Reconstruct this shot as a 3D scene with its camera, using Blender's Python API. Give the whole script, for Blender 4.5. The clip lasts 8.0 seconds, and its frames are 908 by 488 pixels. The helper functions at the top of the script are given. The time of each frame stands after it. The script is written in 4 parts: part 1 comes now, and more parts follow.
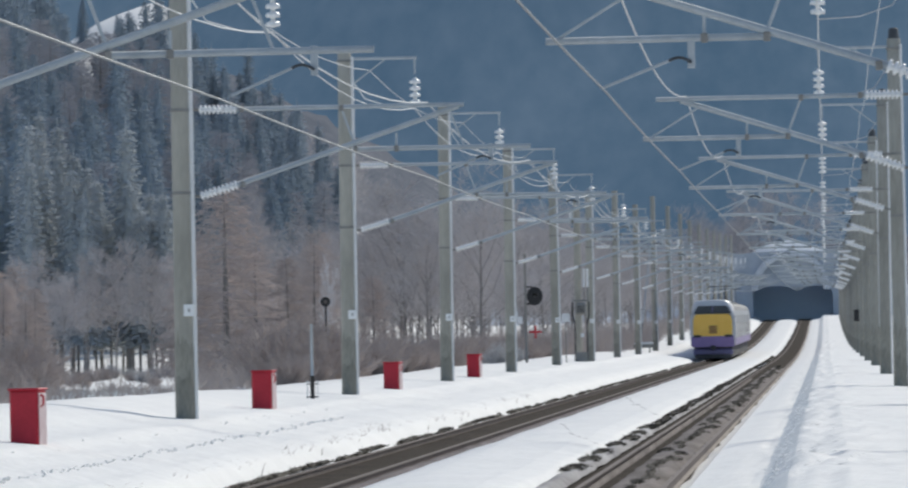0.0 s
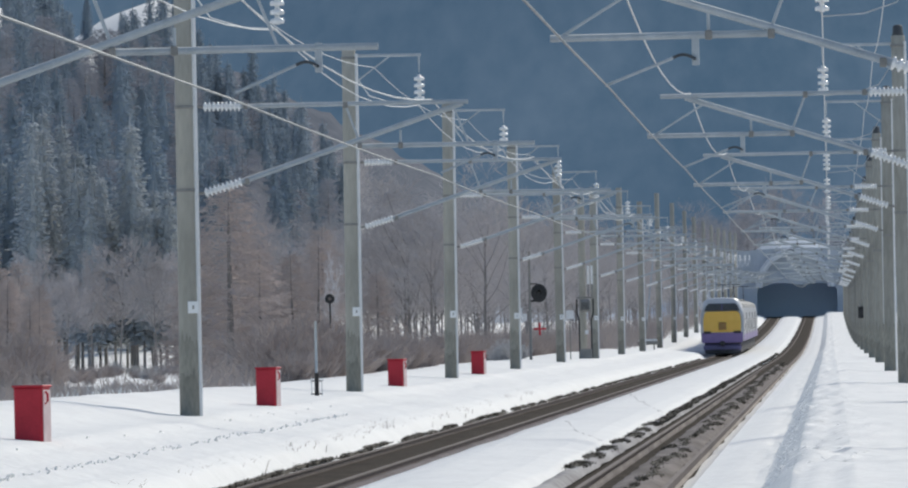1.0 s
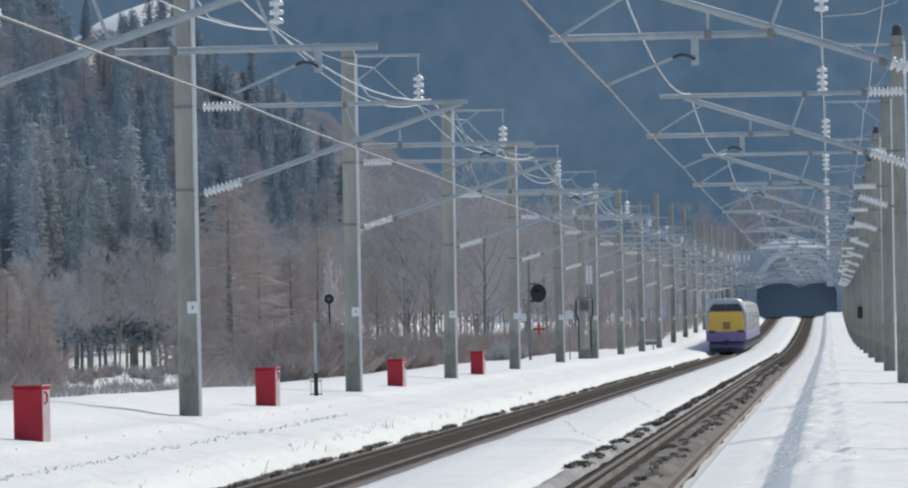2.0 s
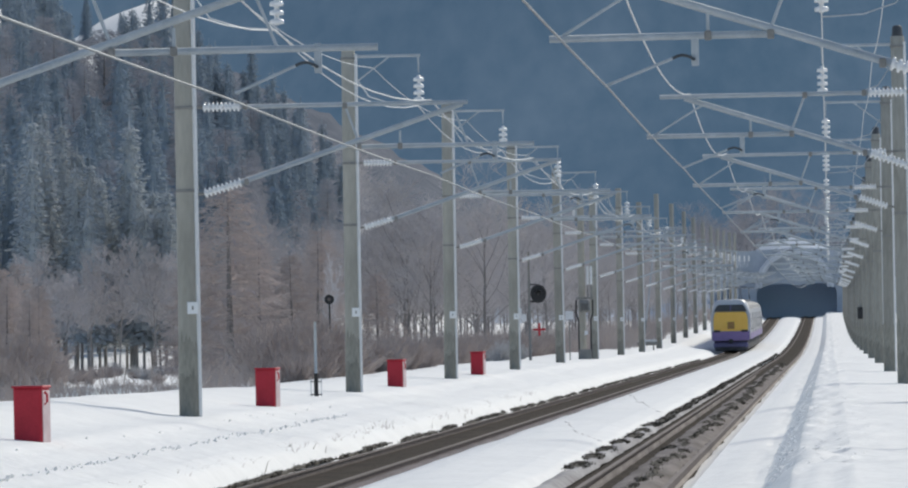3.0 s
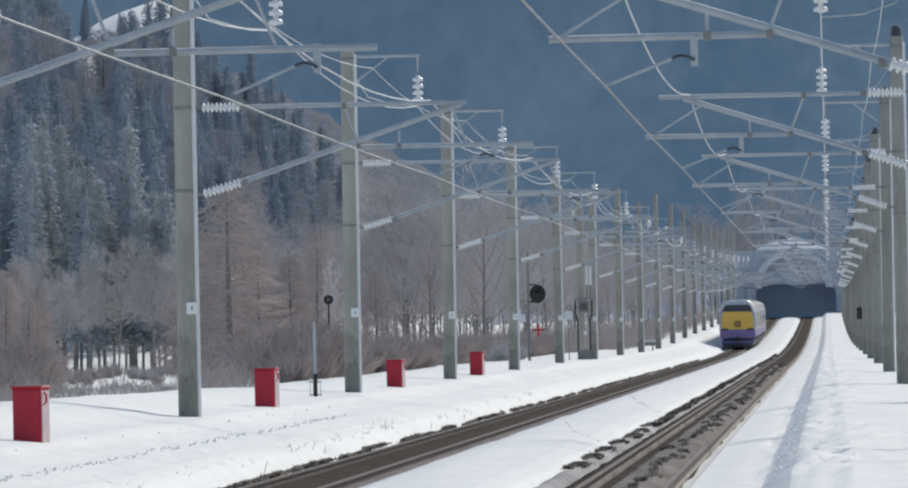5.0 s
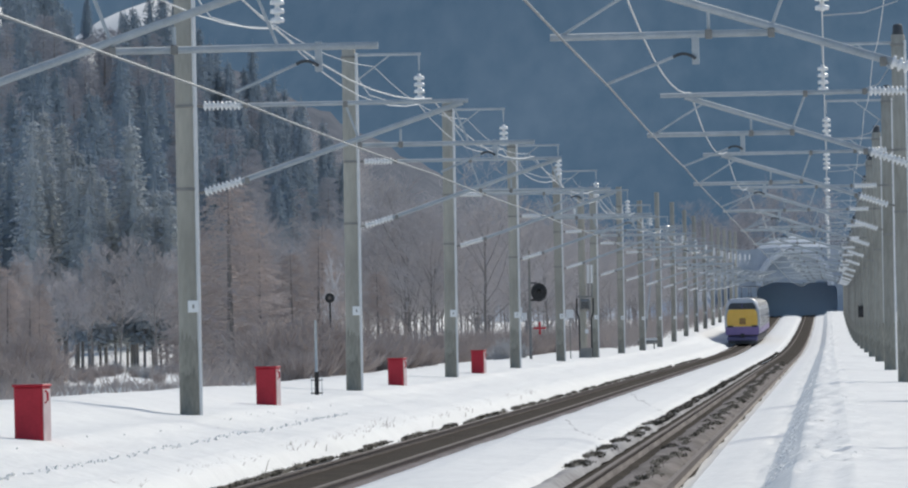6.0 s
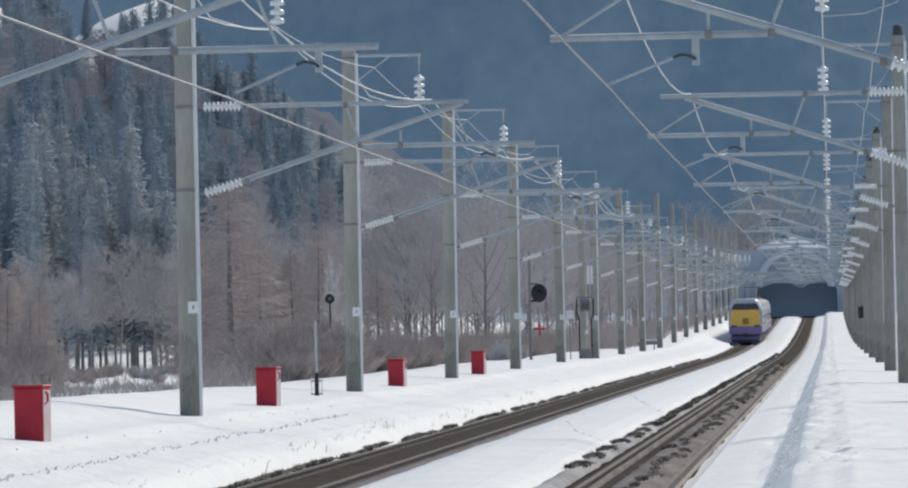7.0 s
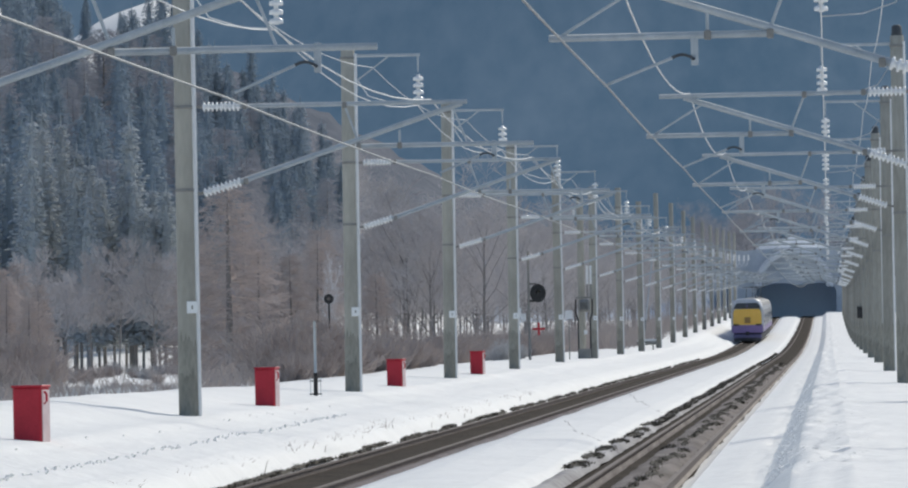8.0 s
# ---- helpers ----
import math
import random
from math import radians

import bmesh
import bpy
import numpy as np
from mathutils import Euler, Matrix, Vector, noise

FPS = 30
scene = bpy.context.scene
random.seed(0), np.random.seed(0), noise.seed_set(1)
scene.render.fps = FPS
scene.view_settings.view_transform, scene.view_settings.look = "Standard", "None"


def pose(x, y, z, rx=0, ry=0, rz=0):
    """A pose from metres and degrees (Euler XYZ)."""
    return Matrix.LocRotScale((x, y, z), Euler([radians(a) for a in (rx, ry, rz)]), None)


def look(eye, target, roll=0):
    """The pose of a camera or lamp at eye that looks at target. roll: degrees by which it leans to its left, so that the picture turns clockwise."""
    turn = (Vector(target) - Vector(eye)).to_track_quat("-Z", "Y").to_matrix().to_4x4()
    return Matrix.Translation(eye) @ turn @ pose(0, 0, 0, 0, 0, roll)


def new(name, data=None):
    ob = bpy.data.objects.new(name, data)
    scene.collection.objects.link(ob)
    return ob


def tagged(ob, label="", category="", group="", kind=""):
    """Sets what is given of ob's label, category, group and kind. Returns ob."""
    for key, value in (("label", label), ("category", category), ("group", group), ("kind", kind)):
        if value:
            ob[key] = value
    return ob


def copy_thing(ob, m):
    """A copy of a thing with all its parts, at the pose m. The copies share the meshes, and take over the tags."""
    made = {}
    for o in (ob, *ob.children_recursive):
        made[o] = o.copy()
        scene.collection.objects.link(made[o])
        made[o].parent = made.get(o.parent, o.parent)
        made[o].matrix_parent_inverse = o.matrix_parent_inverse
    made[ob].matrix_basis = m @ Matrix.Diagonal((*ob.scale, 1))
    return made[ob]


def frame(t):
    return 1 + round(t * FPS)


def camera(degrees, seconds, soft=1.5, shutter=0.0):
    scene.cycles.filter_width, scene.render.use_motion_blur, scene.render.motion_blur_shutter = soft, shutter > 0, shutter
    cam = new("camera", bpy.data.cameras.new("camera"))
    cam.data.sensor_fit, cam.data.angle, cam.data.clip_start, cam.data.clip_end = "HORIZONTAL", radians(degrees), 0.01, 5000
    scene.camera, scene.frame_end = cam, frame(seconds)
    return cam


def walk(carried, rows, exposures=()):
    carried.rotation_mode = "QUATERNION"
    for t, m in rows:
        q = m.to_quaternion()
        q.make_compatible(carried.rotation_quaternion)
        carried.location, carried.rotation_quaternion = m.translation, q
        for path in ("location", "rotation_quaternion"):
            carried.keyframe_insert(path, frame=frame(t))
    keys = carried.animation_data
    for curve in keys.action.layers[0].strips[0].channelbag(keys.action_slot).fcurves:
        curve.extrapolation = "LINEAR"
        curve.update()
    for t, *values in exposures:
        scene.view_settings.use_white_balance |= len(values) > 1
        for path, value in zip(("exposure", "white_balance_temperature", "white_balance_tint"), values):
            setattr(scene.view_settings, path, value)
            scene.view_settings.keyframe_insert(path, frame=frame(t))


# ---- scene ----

# ---------------------------------------------------------------- camera
F = 13700.0            # focal length in units of picture width / 1568
HALF = 784.0
EYE = (0.0, 0.0, 2.0)  # height over the near rail tops
cam = camera(2 * math.degrees(math.atan(HALF / F)), 8.0, soft=2.1, shutter=0.5)


def aim(dx=0.0, dy=0.0):
    """Camera pose with the tripod knocked aside by a small amount."""
    u, v = (647.0 + dx) / F, (152.0 + dy) / F
    return look(EYE, (EYE[0] - u * 1000, EYE[1] + 1000, EYE[2] + v * 1000), -1.2)


walk(cam, [
    (0.0, aim(-7.5, 5)), (0.1, aim(6, 4)), (0.2, aim(-29, 4.5)), (0.3, aim(-94, 4)), (0.4, aim(-30, 4)),
    (0.5, aim(6, 3)), (0.6, aim(-4, 3)), (0.7, aim(-14, 2)), (0.8, aim(-11, 0.5)), (0.9, aim(-3, 0)),
    (1.0, aim(0, 0)), (1.1, aim(-3, 0)), (1.3, aim(-2, 0)), (1.5, aim(-1, 0)), (1.7, aim(-1.5, 0)),
    (2.8, aim(0, 1)), (3.0, aim(-1, 1)), (3.5, aim(-2, 0)), (4.0, aim(-2, -1.5)), (4.5, aim(-3, 1)),
    (4.7, aim(-3, 1.5)), (5.8, aim(0, -0.5)), (6.0, aim(0, -1.5)), (6.5, aim(0, 0)), (7.0, aim(0, 0)),
    (7.5, aim(-1.2, -0.5)), (8.0, aim(-1.8, 0)),
])

# ---------------------------------------------------------------- light
SUN_AZ, SUN_EL = 24.0, 36.0     # degrees right of the line, and over the horizon
scene.view_settings.exposure = 0.0
world = bpy.data.worlds.new("world")
scene.world = world
world.use_nodes = True
wn = world.node_tree
sky = wn.nodes.new("ShaderNodeTexSky")
sky.sky_type, sky.sun_disc = "NISHITA", False
sky.sun_elevation, sky.sun_rotation = radians(SUN_EL), radians(SUN_AZ)
wn.links.new(sky.outputs[0], wn.nodes["Background"].inputs[0])
wn.nodes["Background"].inputs[1].default_value = 0.118
sun = new("sun", bpy.data.lights.new("sun", "SUN"))
sun.data.energy, sun.data.angle, sun.data.color = 2.45, radians(7.0), (1.0, 0.945, 0.83)
az, el = radians(SUN_AZ), radians(SUN_EL)
SUN_DIR = Vector((math.sin(az) * math.cos(el), math.cos(az) * math.cos(el), math.sin(el)))
sun.matrix_world = look((0, 0, 60), Vector((0, 0, 60)) - SUN_DIR)


# ---------------------------------------------------------------- materials
def material(name, a, b, scale=3.0, rough=0.8, bump=0.0, bscale=None, metal=0.0, stretch=(1, 1, 1), fine=0.35, per=0.0, spec=0.5, leaf=0.0):
    """Two-scale mottled surface between the colours a and b; per: variation from object to object; leaf: share of light let through."""
    m = bpy.data.materials.new(name)
    m.use_nodes = True
    nt, bs = m.node_tree, m.node_tree.nodes["Principled BSDF"]
    bs.inputs["Roughness"].default_value, bs.inputs["Metallic"].default_value = rough, metal
    bs.inputs["Specular IOR Level"].default_value = spec
    tc = nt.nodes.new("ShaderNodeTexCoord")
    mp = nt.nodes.new("ShaderNodeMapping")
    mp.inputs["Scale"].default_value = stretch
    nt.links.new(tc.outputs["Object"], mp.inputs[0])
    n1, n2 = nt.nodes.new("ShaderNodeTexNoise"), nt.nodes.new("ShaderNodeTexNoise")
    n1.inputs["Scale"].default_value, n1.inputs["Detail"].default_value = scale, 4
    n2.inputs["Scale"].default_value, n2.inputs["Detail"].default_value = scale * 9, 3
    for n in (n1, n2):
        nt.links.new(mp.outputs[0], n.inputs["Vector"])
    mix = nt.nodes.new("ShaderNodeMix")
    mix.inputs[0].default_value = fine
    nt.links.new(n1.outputs["Fac"], mix.inputs[2])
    nt.links.new(n2.outputs["Fac"], mix.inputs[3])
    ramp = nt.nodes.new("ShaderNodeValToRGB")
    ramp.color_ramp.elements[0].position, ramp.color_ramp.elements[1].position = 0.34, 0.66
    ramp.color_ramp.elements[0].color, ramp.color_ramp.elements[1].color = (*a, 1), (*b, 1)
    nt.links.new(mix.outputs[0], ramp.inputs[0])
    out = ramp.outputs[0]
    if per:
        oi, hs = nt.nodes.new("ShaderNodeObjectInfo"), nt.nodes.new("ShaderNodeHueSaturation")
        mr = nt.nodes.new("ShaderNodeMapRange")
        mr.inputs[3].default_value, mr.inputs[4].default_value = 1 - per, 1 + per
        nt.links.new(oi.outputs["Random"], mr.inputs[0])
        nt.links.new(mr.outputs[0], hs.inputs["Value"])
        nt.links.new(out, hs.inputs["Color"])
        out = hs.outputs[0]
    nt.links.new(out, bs.inputs["Base Color"])
    if leaf:
        tr, mx = nt.nodes.new("ShaderNodeBsdfTranslucent"), nt.nodes.new("ShaderNodeMixShader")
        mx.inputs[0].default_value = leaf
        nt.links.new(out, tr.inputs[0])
        nt.links.new(bs.outputs[0], mx.inputs[1])
        nt.links.new(tr.outputs[0], mx.inputs[2])
        nt.links.new(mx.outputs[0], nt.nodes["Material Output"].inputs[0])
    if bump:
        bp, n3 = nt.nodes.new("ShaderNodeBump"), nt.nodes.new("ShaderNodeTexNoise")
        n3.inputs["Scale"].default_value, n3.inputs["Detail"].default_value = bscale or scale * 4, 5
        nt.links.new(mp.outputs[0], n3.inputs["Vector"])
        bp.inputs["Strength"].default_value, bp.inputs["Distance"].default_value = 0.6, bump
        nt.links.new(n3.outputs["Fac"], bp.inputs["Height"])
        nt.links.new(bp.outputs[0], bs.inputs["Normal"])
    return m


SNOW = material("snow", (0.815, 0.82, 0.80), (0.885, 0.89, 0.865), 0.5, 0.75, 0.10, 2.6)
SNOW_OLD = material("old_snow", (0.55, 0.55, 0.56), (0.8, 0.8, 0.82), 1.2, 0.8, 0.05, 3.0)
BALLAST = material("ballast", (0.021, 0.016, 0.0115), (0.062, 0.048, 0.036), 1.5, 0.95, 0.05, 12.0, spec=0.1)
SLUSH = material("dirty_slush", (0.105, 0.088, 0.078), (0.25, 0.22, 0.205), 0.9, 0.85, 0.006, 8.0, 0, (1, 0.25, 1), spec=0.15)
FROSTED = material("frosted_twigs", (0.36, 0.335, 0.32), (0.76, 0.755, 0.75), 5.0, 0.9)
SLUSH_MAUVE = material("mauve_slush", (0.10, 0.083, 0.083), (0.20, 0.172, 0.176), 0.9, 0.85, 0.006, 8.0, 0, (1, 0.25, 1), spec=0.15)
SLUSH_PALE = material("pale_slush", (0.27, 0.255, 0.25), (0.52, 0.51, 0.50), 0.6, 0.85, 0.006, 8.0, 0, (1, 0.25, 1), spec=0.15)
CLOD = material("clod", (0.030, 0.026, 0.018), (0.078, 0.067, 0.047), 3.0, 0.95, 0.03, 14.0)
RAIL_STEEL = material("rail_steel", (0.08, 0.06, 0.05), (0.17, 0.135, 0.12), 4.0, 0.75, 0, None, 0.1)
CONCRETE = material("pole_concrete", (0.33, 0.315, 0.27), (0.48, 0.455, 0.39), 1.6, 0.85, 0.01, 9.0, 0, (1, 1, 0.25), 0.3, 0.10)
GALV = material("galvanised_steel", (0.41, 0.45, 0.475), (0.54, 0.58, 0.605), 4.0, 0.7, 0.002, 20, 0.0, spec=0.2)
DARK_STEEL = material("dark_steel", (0.03, 0.03, 0.033), (0.07, 0.07, 0.072), 5.0, 0.5, 0, None, 0.4)
BLACK = material("black_paint", (0.012, 0.012, 0.014), (0.03, 0.03, 0.032), 5.0, 0.6)
PORCELAIN = material("porcelain", (0.86, 0.87, 0.86), (0.93, 0.93, 0.92), 6.0, 0.22)
WIRE = material("bare_wire", (0.45, 0.47, 0.48), (0.66, 0.68, 0.69), 3.0, 0.35, 0, None, 0.5)
WIRE_DARK = material("weathered_wire", (0.19, 0.205, 0.22), (0.30, 0.32, 0.335), 3.0, 0.5, 0, None, 0.5)
WHITE = material("white_enamel", (0.70, 0.71, 0.72), (0.82, 0.82, 0.82), 6.0, 0.4)
RED = material("red_paint", (0.44, 0.012, 0.028), (0.58, 0.022, 0.045), 3.0, 0.55, 0.004, 8.0)
YELLOW = material("yellow_paint", (0.88, 0.52, 0.08), (0.94, 0.58, 0.12), 2.0, 0.35)
PURPLE = material("purple_paint", (0.22, 0.15, 0.35), (0.28, 0.19, 0.42), 2.0, 0.35)
NAVY = material("navy_paint", (0.12, 0.11, 0.23), (0.16, 0.15, 0.29), 2.0, 0.4)
CREAM = material("train_white", (0.42, 0.43, 0.45), (0.56, 0.57, 0.58), 1.0, 0.4)
ROOF = material("train_roof", (0.20, 0.205, 0.21), (0.30, 0.305, 0.31), 1.5, 0.7)
UNDER = material("underframe", (0.035, 0.035, 0.038), (0.10, 0.10, 0.105), 2.0, 0.8)
GLASS = material("dark_glass", (0.015, 0.018, 0.022), (0.03, 0.034, 0.04), 1.0, 0.08)
# Concrete grey with a bluish haze tint in the colour.
PORTAL = material("hazed_portal_concrete", (0.385, 0.43, 0.48), (0.54, 0.585, 0.64), 0.5, 0.85, 0.03, 2.0)
# Pale blue stands in for the haze seen in the tunnel mouth.
HAZED_LINING = material("hazed_tunnel_lining", (0.52, 0.64, 0.78), (0.57, 0.69, 0.83), 0.5, 0.9)
# Bark, needles, larch and bare twigs are lightened to stand in for haze.
BARK = material("bark", (0.22, 0.205, 0.20), (0.33, 0.31, 0.30), 2.0, 0.95, 0.02, 8.0, 0, (1, 1, 0.2), 0.35, 0.2)
NEEDLES = material("hazed_cedar_needles", (0.315, 0.375, 0.425), (0.36, 0.415, 0.46), 0.25, 0.95, 0, None, 0, (1, 1, 1), 0.5, 0.10, 0.03, 0.08)
# Lighter copy for the front row, making up for its deep shade.
NEEDLES_FRONT = material("front_needles", (0.48, 0.52, 0.54), (0.56, 0.575, 0.58), 0.25, 0.95, 0, None, 0, (1, 1, 1), 0.5, 0.10, 0.03, 0.10)
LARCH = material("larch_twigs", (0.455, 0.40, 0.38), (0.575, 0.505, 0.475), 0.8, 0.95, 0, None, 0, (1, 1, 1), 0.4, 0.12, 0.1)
# Greyer copy of the larch colour with distance haze mixed in.
LARCH_HAZED = material("hazed_larch_twigs", (0.40, 0.41, 0.44), (0.50, 0.48, 0.495), 0.8, 0.95, 0, None, 0, (1, 1, 1), 0.4, 0.10, 0.05)
TWIGS = material("bare_twigs", (0.46, 0.43, 0.425), (0.60, 0.565, 0.56), 0.8, 0.95, 0, None, 0, (1, 1, 1), 0.4, 0.15, 0.1)
SCRUB = material("scrub", (0.38, 0.32, 0.295), (0.53, 0.46, 0.425), 0.8, 0.95)
# Blue distance haze is mixed into the mountain's forest colour.
HAZED_FOREST = material("hazed_far_forest", (0.122, 0.203, 0.276), (0.194, 0.276, 0.348), 0.022, 1.0, 0, None, 0, (1, 0.22, 0.22), 0.4, 0, 0.0)
# Blue-grey mix blends the ridge into the mountain's painted haze.
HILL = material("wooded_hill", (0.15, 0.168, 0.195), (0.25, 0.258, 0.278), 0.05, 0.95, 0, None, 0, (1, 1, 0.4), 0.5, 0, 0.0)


# ---------------------------------------------------------------- mesh tools
def part(name, bm, mat, parent=None, label="", smooth=False):
    """Links a bmesh as one mesh object, under a parent if one is given."""
    me = bpy.data.meshes.new(name)
    bm.normal_update()
    bm.to_mesh(me)
    bm.free()
    me.materials.append(mat)
    if smooth:
        me.polygons.foreach_set("use_smooth", [True] * len(me.polygons))
    ob = new(name, me)
    if parent is not None:
        ob.parent = parent
    if label:
        ob["label"] = label
    return ob


def box(bm, x, y, z, sx, sy, sz, bevel=0.0, turn=0.0):
    """A bevelled box with its centre at x, y, z."""
    m = Matrix.Translation((x, y, z)) @ Matrix.Rotation(turn, 4, "Z") @ Matrix.Diagonal((sx, sy, sz, 1))
    r = bmesh.ops.create_cube(bm, size=1.0, matrix=m)
    if bevel:
        edges = list({e for v in r["verts"] for e in v.link_edges})
        bmesh.ops.bevel(bm, geom=edges, offset=bevel, segments=1, affect="EDGES", profile=0.5)
    return bm


def tube(bm, pts, r, n=6, r2=None, caps=True):
    """A round bar along points, from radius r to r2."""
    pts = [Vector(p) for p in pts]
    r2 = r if r2 is None else r2
    rings = []
    for i, p in enumerate(pts):
        d = (pts[min(i + 1, len(pts) - 1)] - pts[max(i - 1, 0)]).normalized()
        side = d.cross(Vector((0, 0, 1)) if abs(d.z) < 0.9 else Vector((1, 0, 0))).normalized()
        up = side.cross(d)
        k = r + (r2 - r) * i / max(1, len(pts) - 1)
        rings.append([bm.verts.new(p + (side * math.cos(a) + up * math.sin(a)) * k) for a in (math.tau * j / n for j in range(n))])
    for a, b in zip(rings, rings[1:]):
        for j in range(n):
            bm.faces.new((a[j], a[(j + 1) % n], b[(j + 1) % n], b[j]))
    if caps and n > 2:
        bm.faces.new(rings[0])
        bm.faces.new(list(reversed(rings[-1])))
    return bm


def lathe(bm, profile, m=None, n=16):
    """A turned body from (radius, height) pairs."""
    rings = [[bm.verts.new(Vector((r * math.cos(math.tau * j / n), r * math.sin(math.tau * j / n), z))) for j in range(n)] for r, z in profile]
    for a, b in zip(rings, rings[1:]):
        for j in range(n):
            bm.faces.new((a[j], a[(j + 1) % n], b[(j + 1) % n], b[j]))
    bm.faces.new(list(reversed(rings[0])))
    bm.faces.new(rings[-1])
    if m is not None:
        bmesh.ops.transform(bm, matrix=m, verts=[v for ring in rings for v in ring])
    return bm


def along(a, b):
    """The pose at a whose z axis points to b."""
    a, b = Vector(a), Vector(b)
    return Matrix.Translation(a) @ (b - a).to_track_quat("Z", "Y").to_matrix().to_4x4()


# ---------------------------------------------------------------- the line's plan
TRACK_L, TRACK_R = -7.3, -2.68
WIRE_L, WIRE_R = -7.2, -2.58      # the wires' staggered line over the tracks
POLE_L, POLE_R = -11.74, 1.83
FIRST, SPAN = 95.0, 50.0         # the pair of poles beside the camera's view, and their spacing
PORTAL_Y = 1052.0


def rise(y):
    """Height of the rail tops along the line: level, then climbing to the tunnel."""
    d = min(max(y - 480.0, 0.0), 600.0)
    return 9.5e-6 * d * d


SECTION = [(-400, 2.0), (-120, 0.8), (-60, 0.3), (-30, 0.1), (-24, 0.0), (-19, 0.25), (-16, 0.62), (-14, 0.72), (-12.5, 0.62), (-11.8, 0.57), (-11.25, 0.55), (-10.9, 0.46), (-10.4, 0.375),
           (-10.0, 0.33), (-9.3, 0.22), (-8.85, 0.08), (-8.6, -0.16), (-7.3, -0.20), (-6.35, -0.16), (-6.25, -0.02), (-5.6, 0.06), (-4.5, 0.05), (-4.1, -0.02),
           (-3.95, -0.16), (-2.7, -0.20), (-1.9, -0.16), (-1.8, -0.03), (-1.3, 0.04), (-1.0, 0.055), (-0.85, 0.07), (-0.6, 0.32), (-0.4, 0.50),
           (0.2, 0.56), (1.9, 0.52), (5, 0.40), (12, 0.3), (60, 0.8), (400, 2.0)]
SX, SZ = [p[0] for p in SECTION], [p[1] for p in SECTION]


def drift(y):
    """The bank beside the far poles is piled higher."""
    return 0.5 * min(1.0, max(0.0, (y - 560.0) / 120.0)) * min(1.0, max(0.0, (1030.0 - y) / 150.0))


def snow_height(x, y):
    base = float(np.interp(x, SX, SZ)) + rise(y)
    lump = noise.noise((x * 0.45, y * 0.09, 0.0)) * 0.06 + noise.noise((x * 1.3, y * 0.3, 4.0)) * 0.025
    if -10.8 < x < -8.7 or -1.2 < x < 0.6:
        lump += noise.noise((x * 3.2, y * 0.5, 7.0)) * 0.035 + noise.noise((x * 6.0, y * 1.1, 1.0)) * 0.018
    if -8.65 < x < -5.9 or -4.0 < x < -1.0:
        lump *= 0.3
    if x < -9.4:
        lump += drift(y) * min(1.0, (-9.4 - x) / 1.5)
    if x < -12.2:
        lump += 0.24 * min(1.0, (-12.2 - x) / 1.5) * min(1.0, max(0.0, (215.0 - y) / 75.0))
    if -0.75 < x < 1.7:
        q = min(1.0, (x + 0.75) / 0.3) * min(1.0, max(0.12, (0.7 - x) / 0.9)) * min(1.0, (1.7 - x) / 0.5)
        lump += q * (abs(noise.noise((x * 2.2, y * 0.30, 11.0))) * 0.13 + noise.noise((x * 6.0, y * 0.8, 12.0)) * 0.035 - 0.03)
    if x < -14:
        lump += noise.noise((x * 0.05, y * 0.02, 9.0)) * 0.3 * min(1.0, (-14 - x) / 10)
    return base + lump


def build_ground():
    xs = sorted(set([p[0] for p in SECTION] + list(np.arange(-24, -1.2, 0.3)) + list(np.arange(-1.2, 1.8, 0.11)) + list(np.arange(1.9, 8, 0.3)) + list(np.arange(-60, -24, 4)) + list(np.arange(8, 60, 5)) + [-4000, -1500, 1500, 4000, -250, 250]))
    ys = [-4000, -500, -60, -10] + list(np.arange(10, 80, 10)) + list(np.arange(80, 200, 0.8)) + list(np.arange(200, 330, 1.6)) + list(np.arange(330, 1100, 6)) + [1150, 1300, 1600, 2200, 3200, 4800]
    bm = bmesh.new()
    grid = [[bm.verts.new((x, y, snow_height(x, y))) for x in xs] for y in ys]
    for a, b in zip(grid, grid[1:]):
        for j in range(len(xs) - 1):
            bm.faces.new((a[j], a[j + 1], b[j + 1], b[j]))
    tagged(part("ground", bm, SNOW, smooth=True), "thick white snow over the railway embankment and fields", "snow", "", "structure")


def strip(name, x0, x1, z, mat, label, wobble=0.12, y0=-40.0, y1=1070.0, cols=5, seed=0.0, kind="structure", category="track bed"):
    """A long uneven bed beside or between the rails."""
    bm = bmesh.new()
    ys = list(np.arange(y0, 330, 1.2)) + list(np.arange(330, y1, 6.0))
    rows = []
    for y in ys:
        w0 = x0 + noise.noise((seed, y * 0.35, 1.0)) * wobble + noise.noise((seed, y * 1.1, 3.0)) * wobble * 0.6
        w1 = x1 + noise.noise((seed + 7, y * 0.35, 2.0)) * wobble * 0.3
        rows.append([bm.verts.new((w0 + (w1 - w0) * k / (cols - 1), y, z + rise(y) + noise.noise((w0 + k * 0.7, y * 0.3, seed)) * 0.012 - (0.10 if k in (0, cols - 1) else 0))) for k in range(cols)])
    for a, b in zip(rows, rows[1:]):
        for j in range(cols - 1):
            bm.faces.new((a[j], a[j + 1], b[j + 1], b[j]))
    return tagged(part(name, bm, mat, smooth=True), label, category, "", kind)


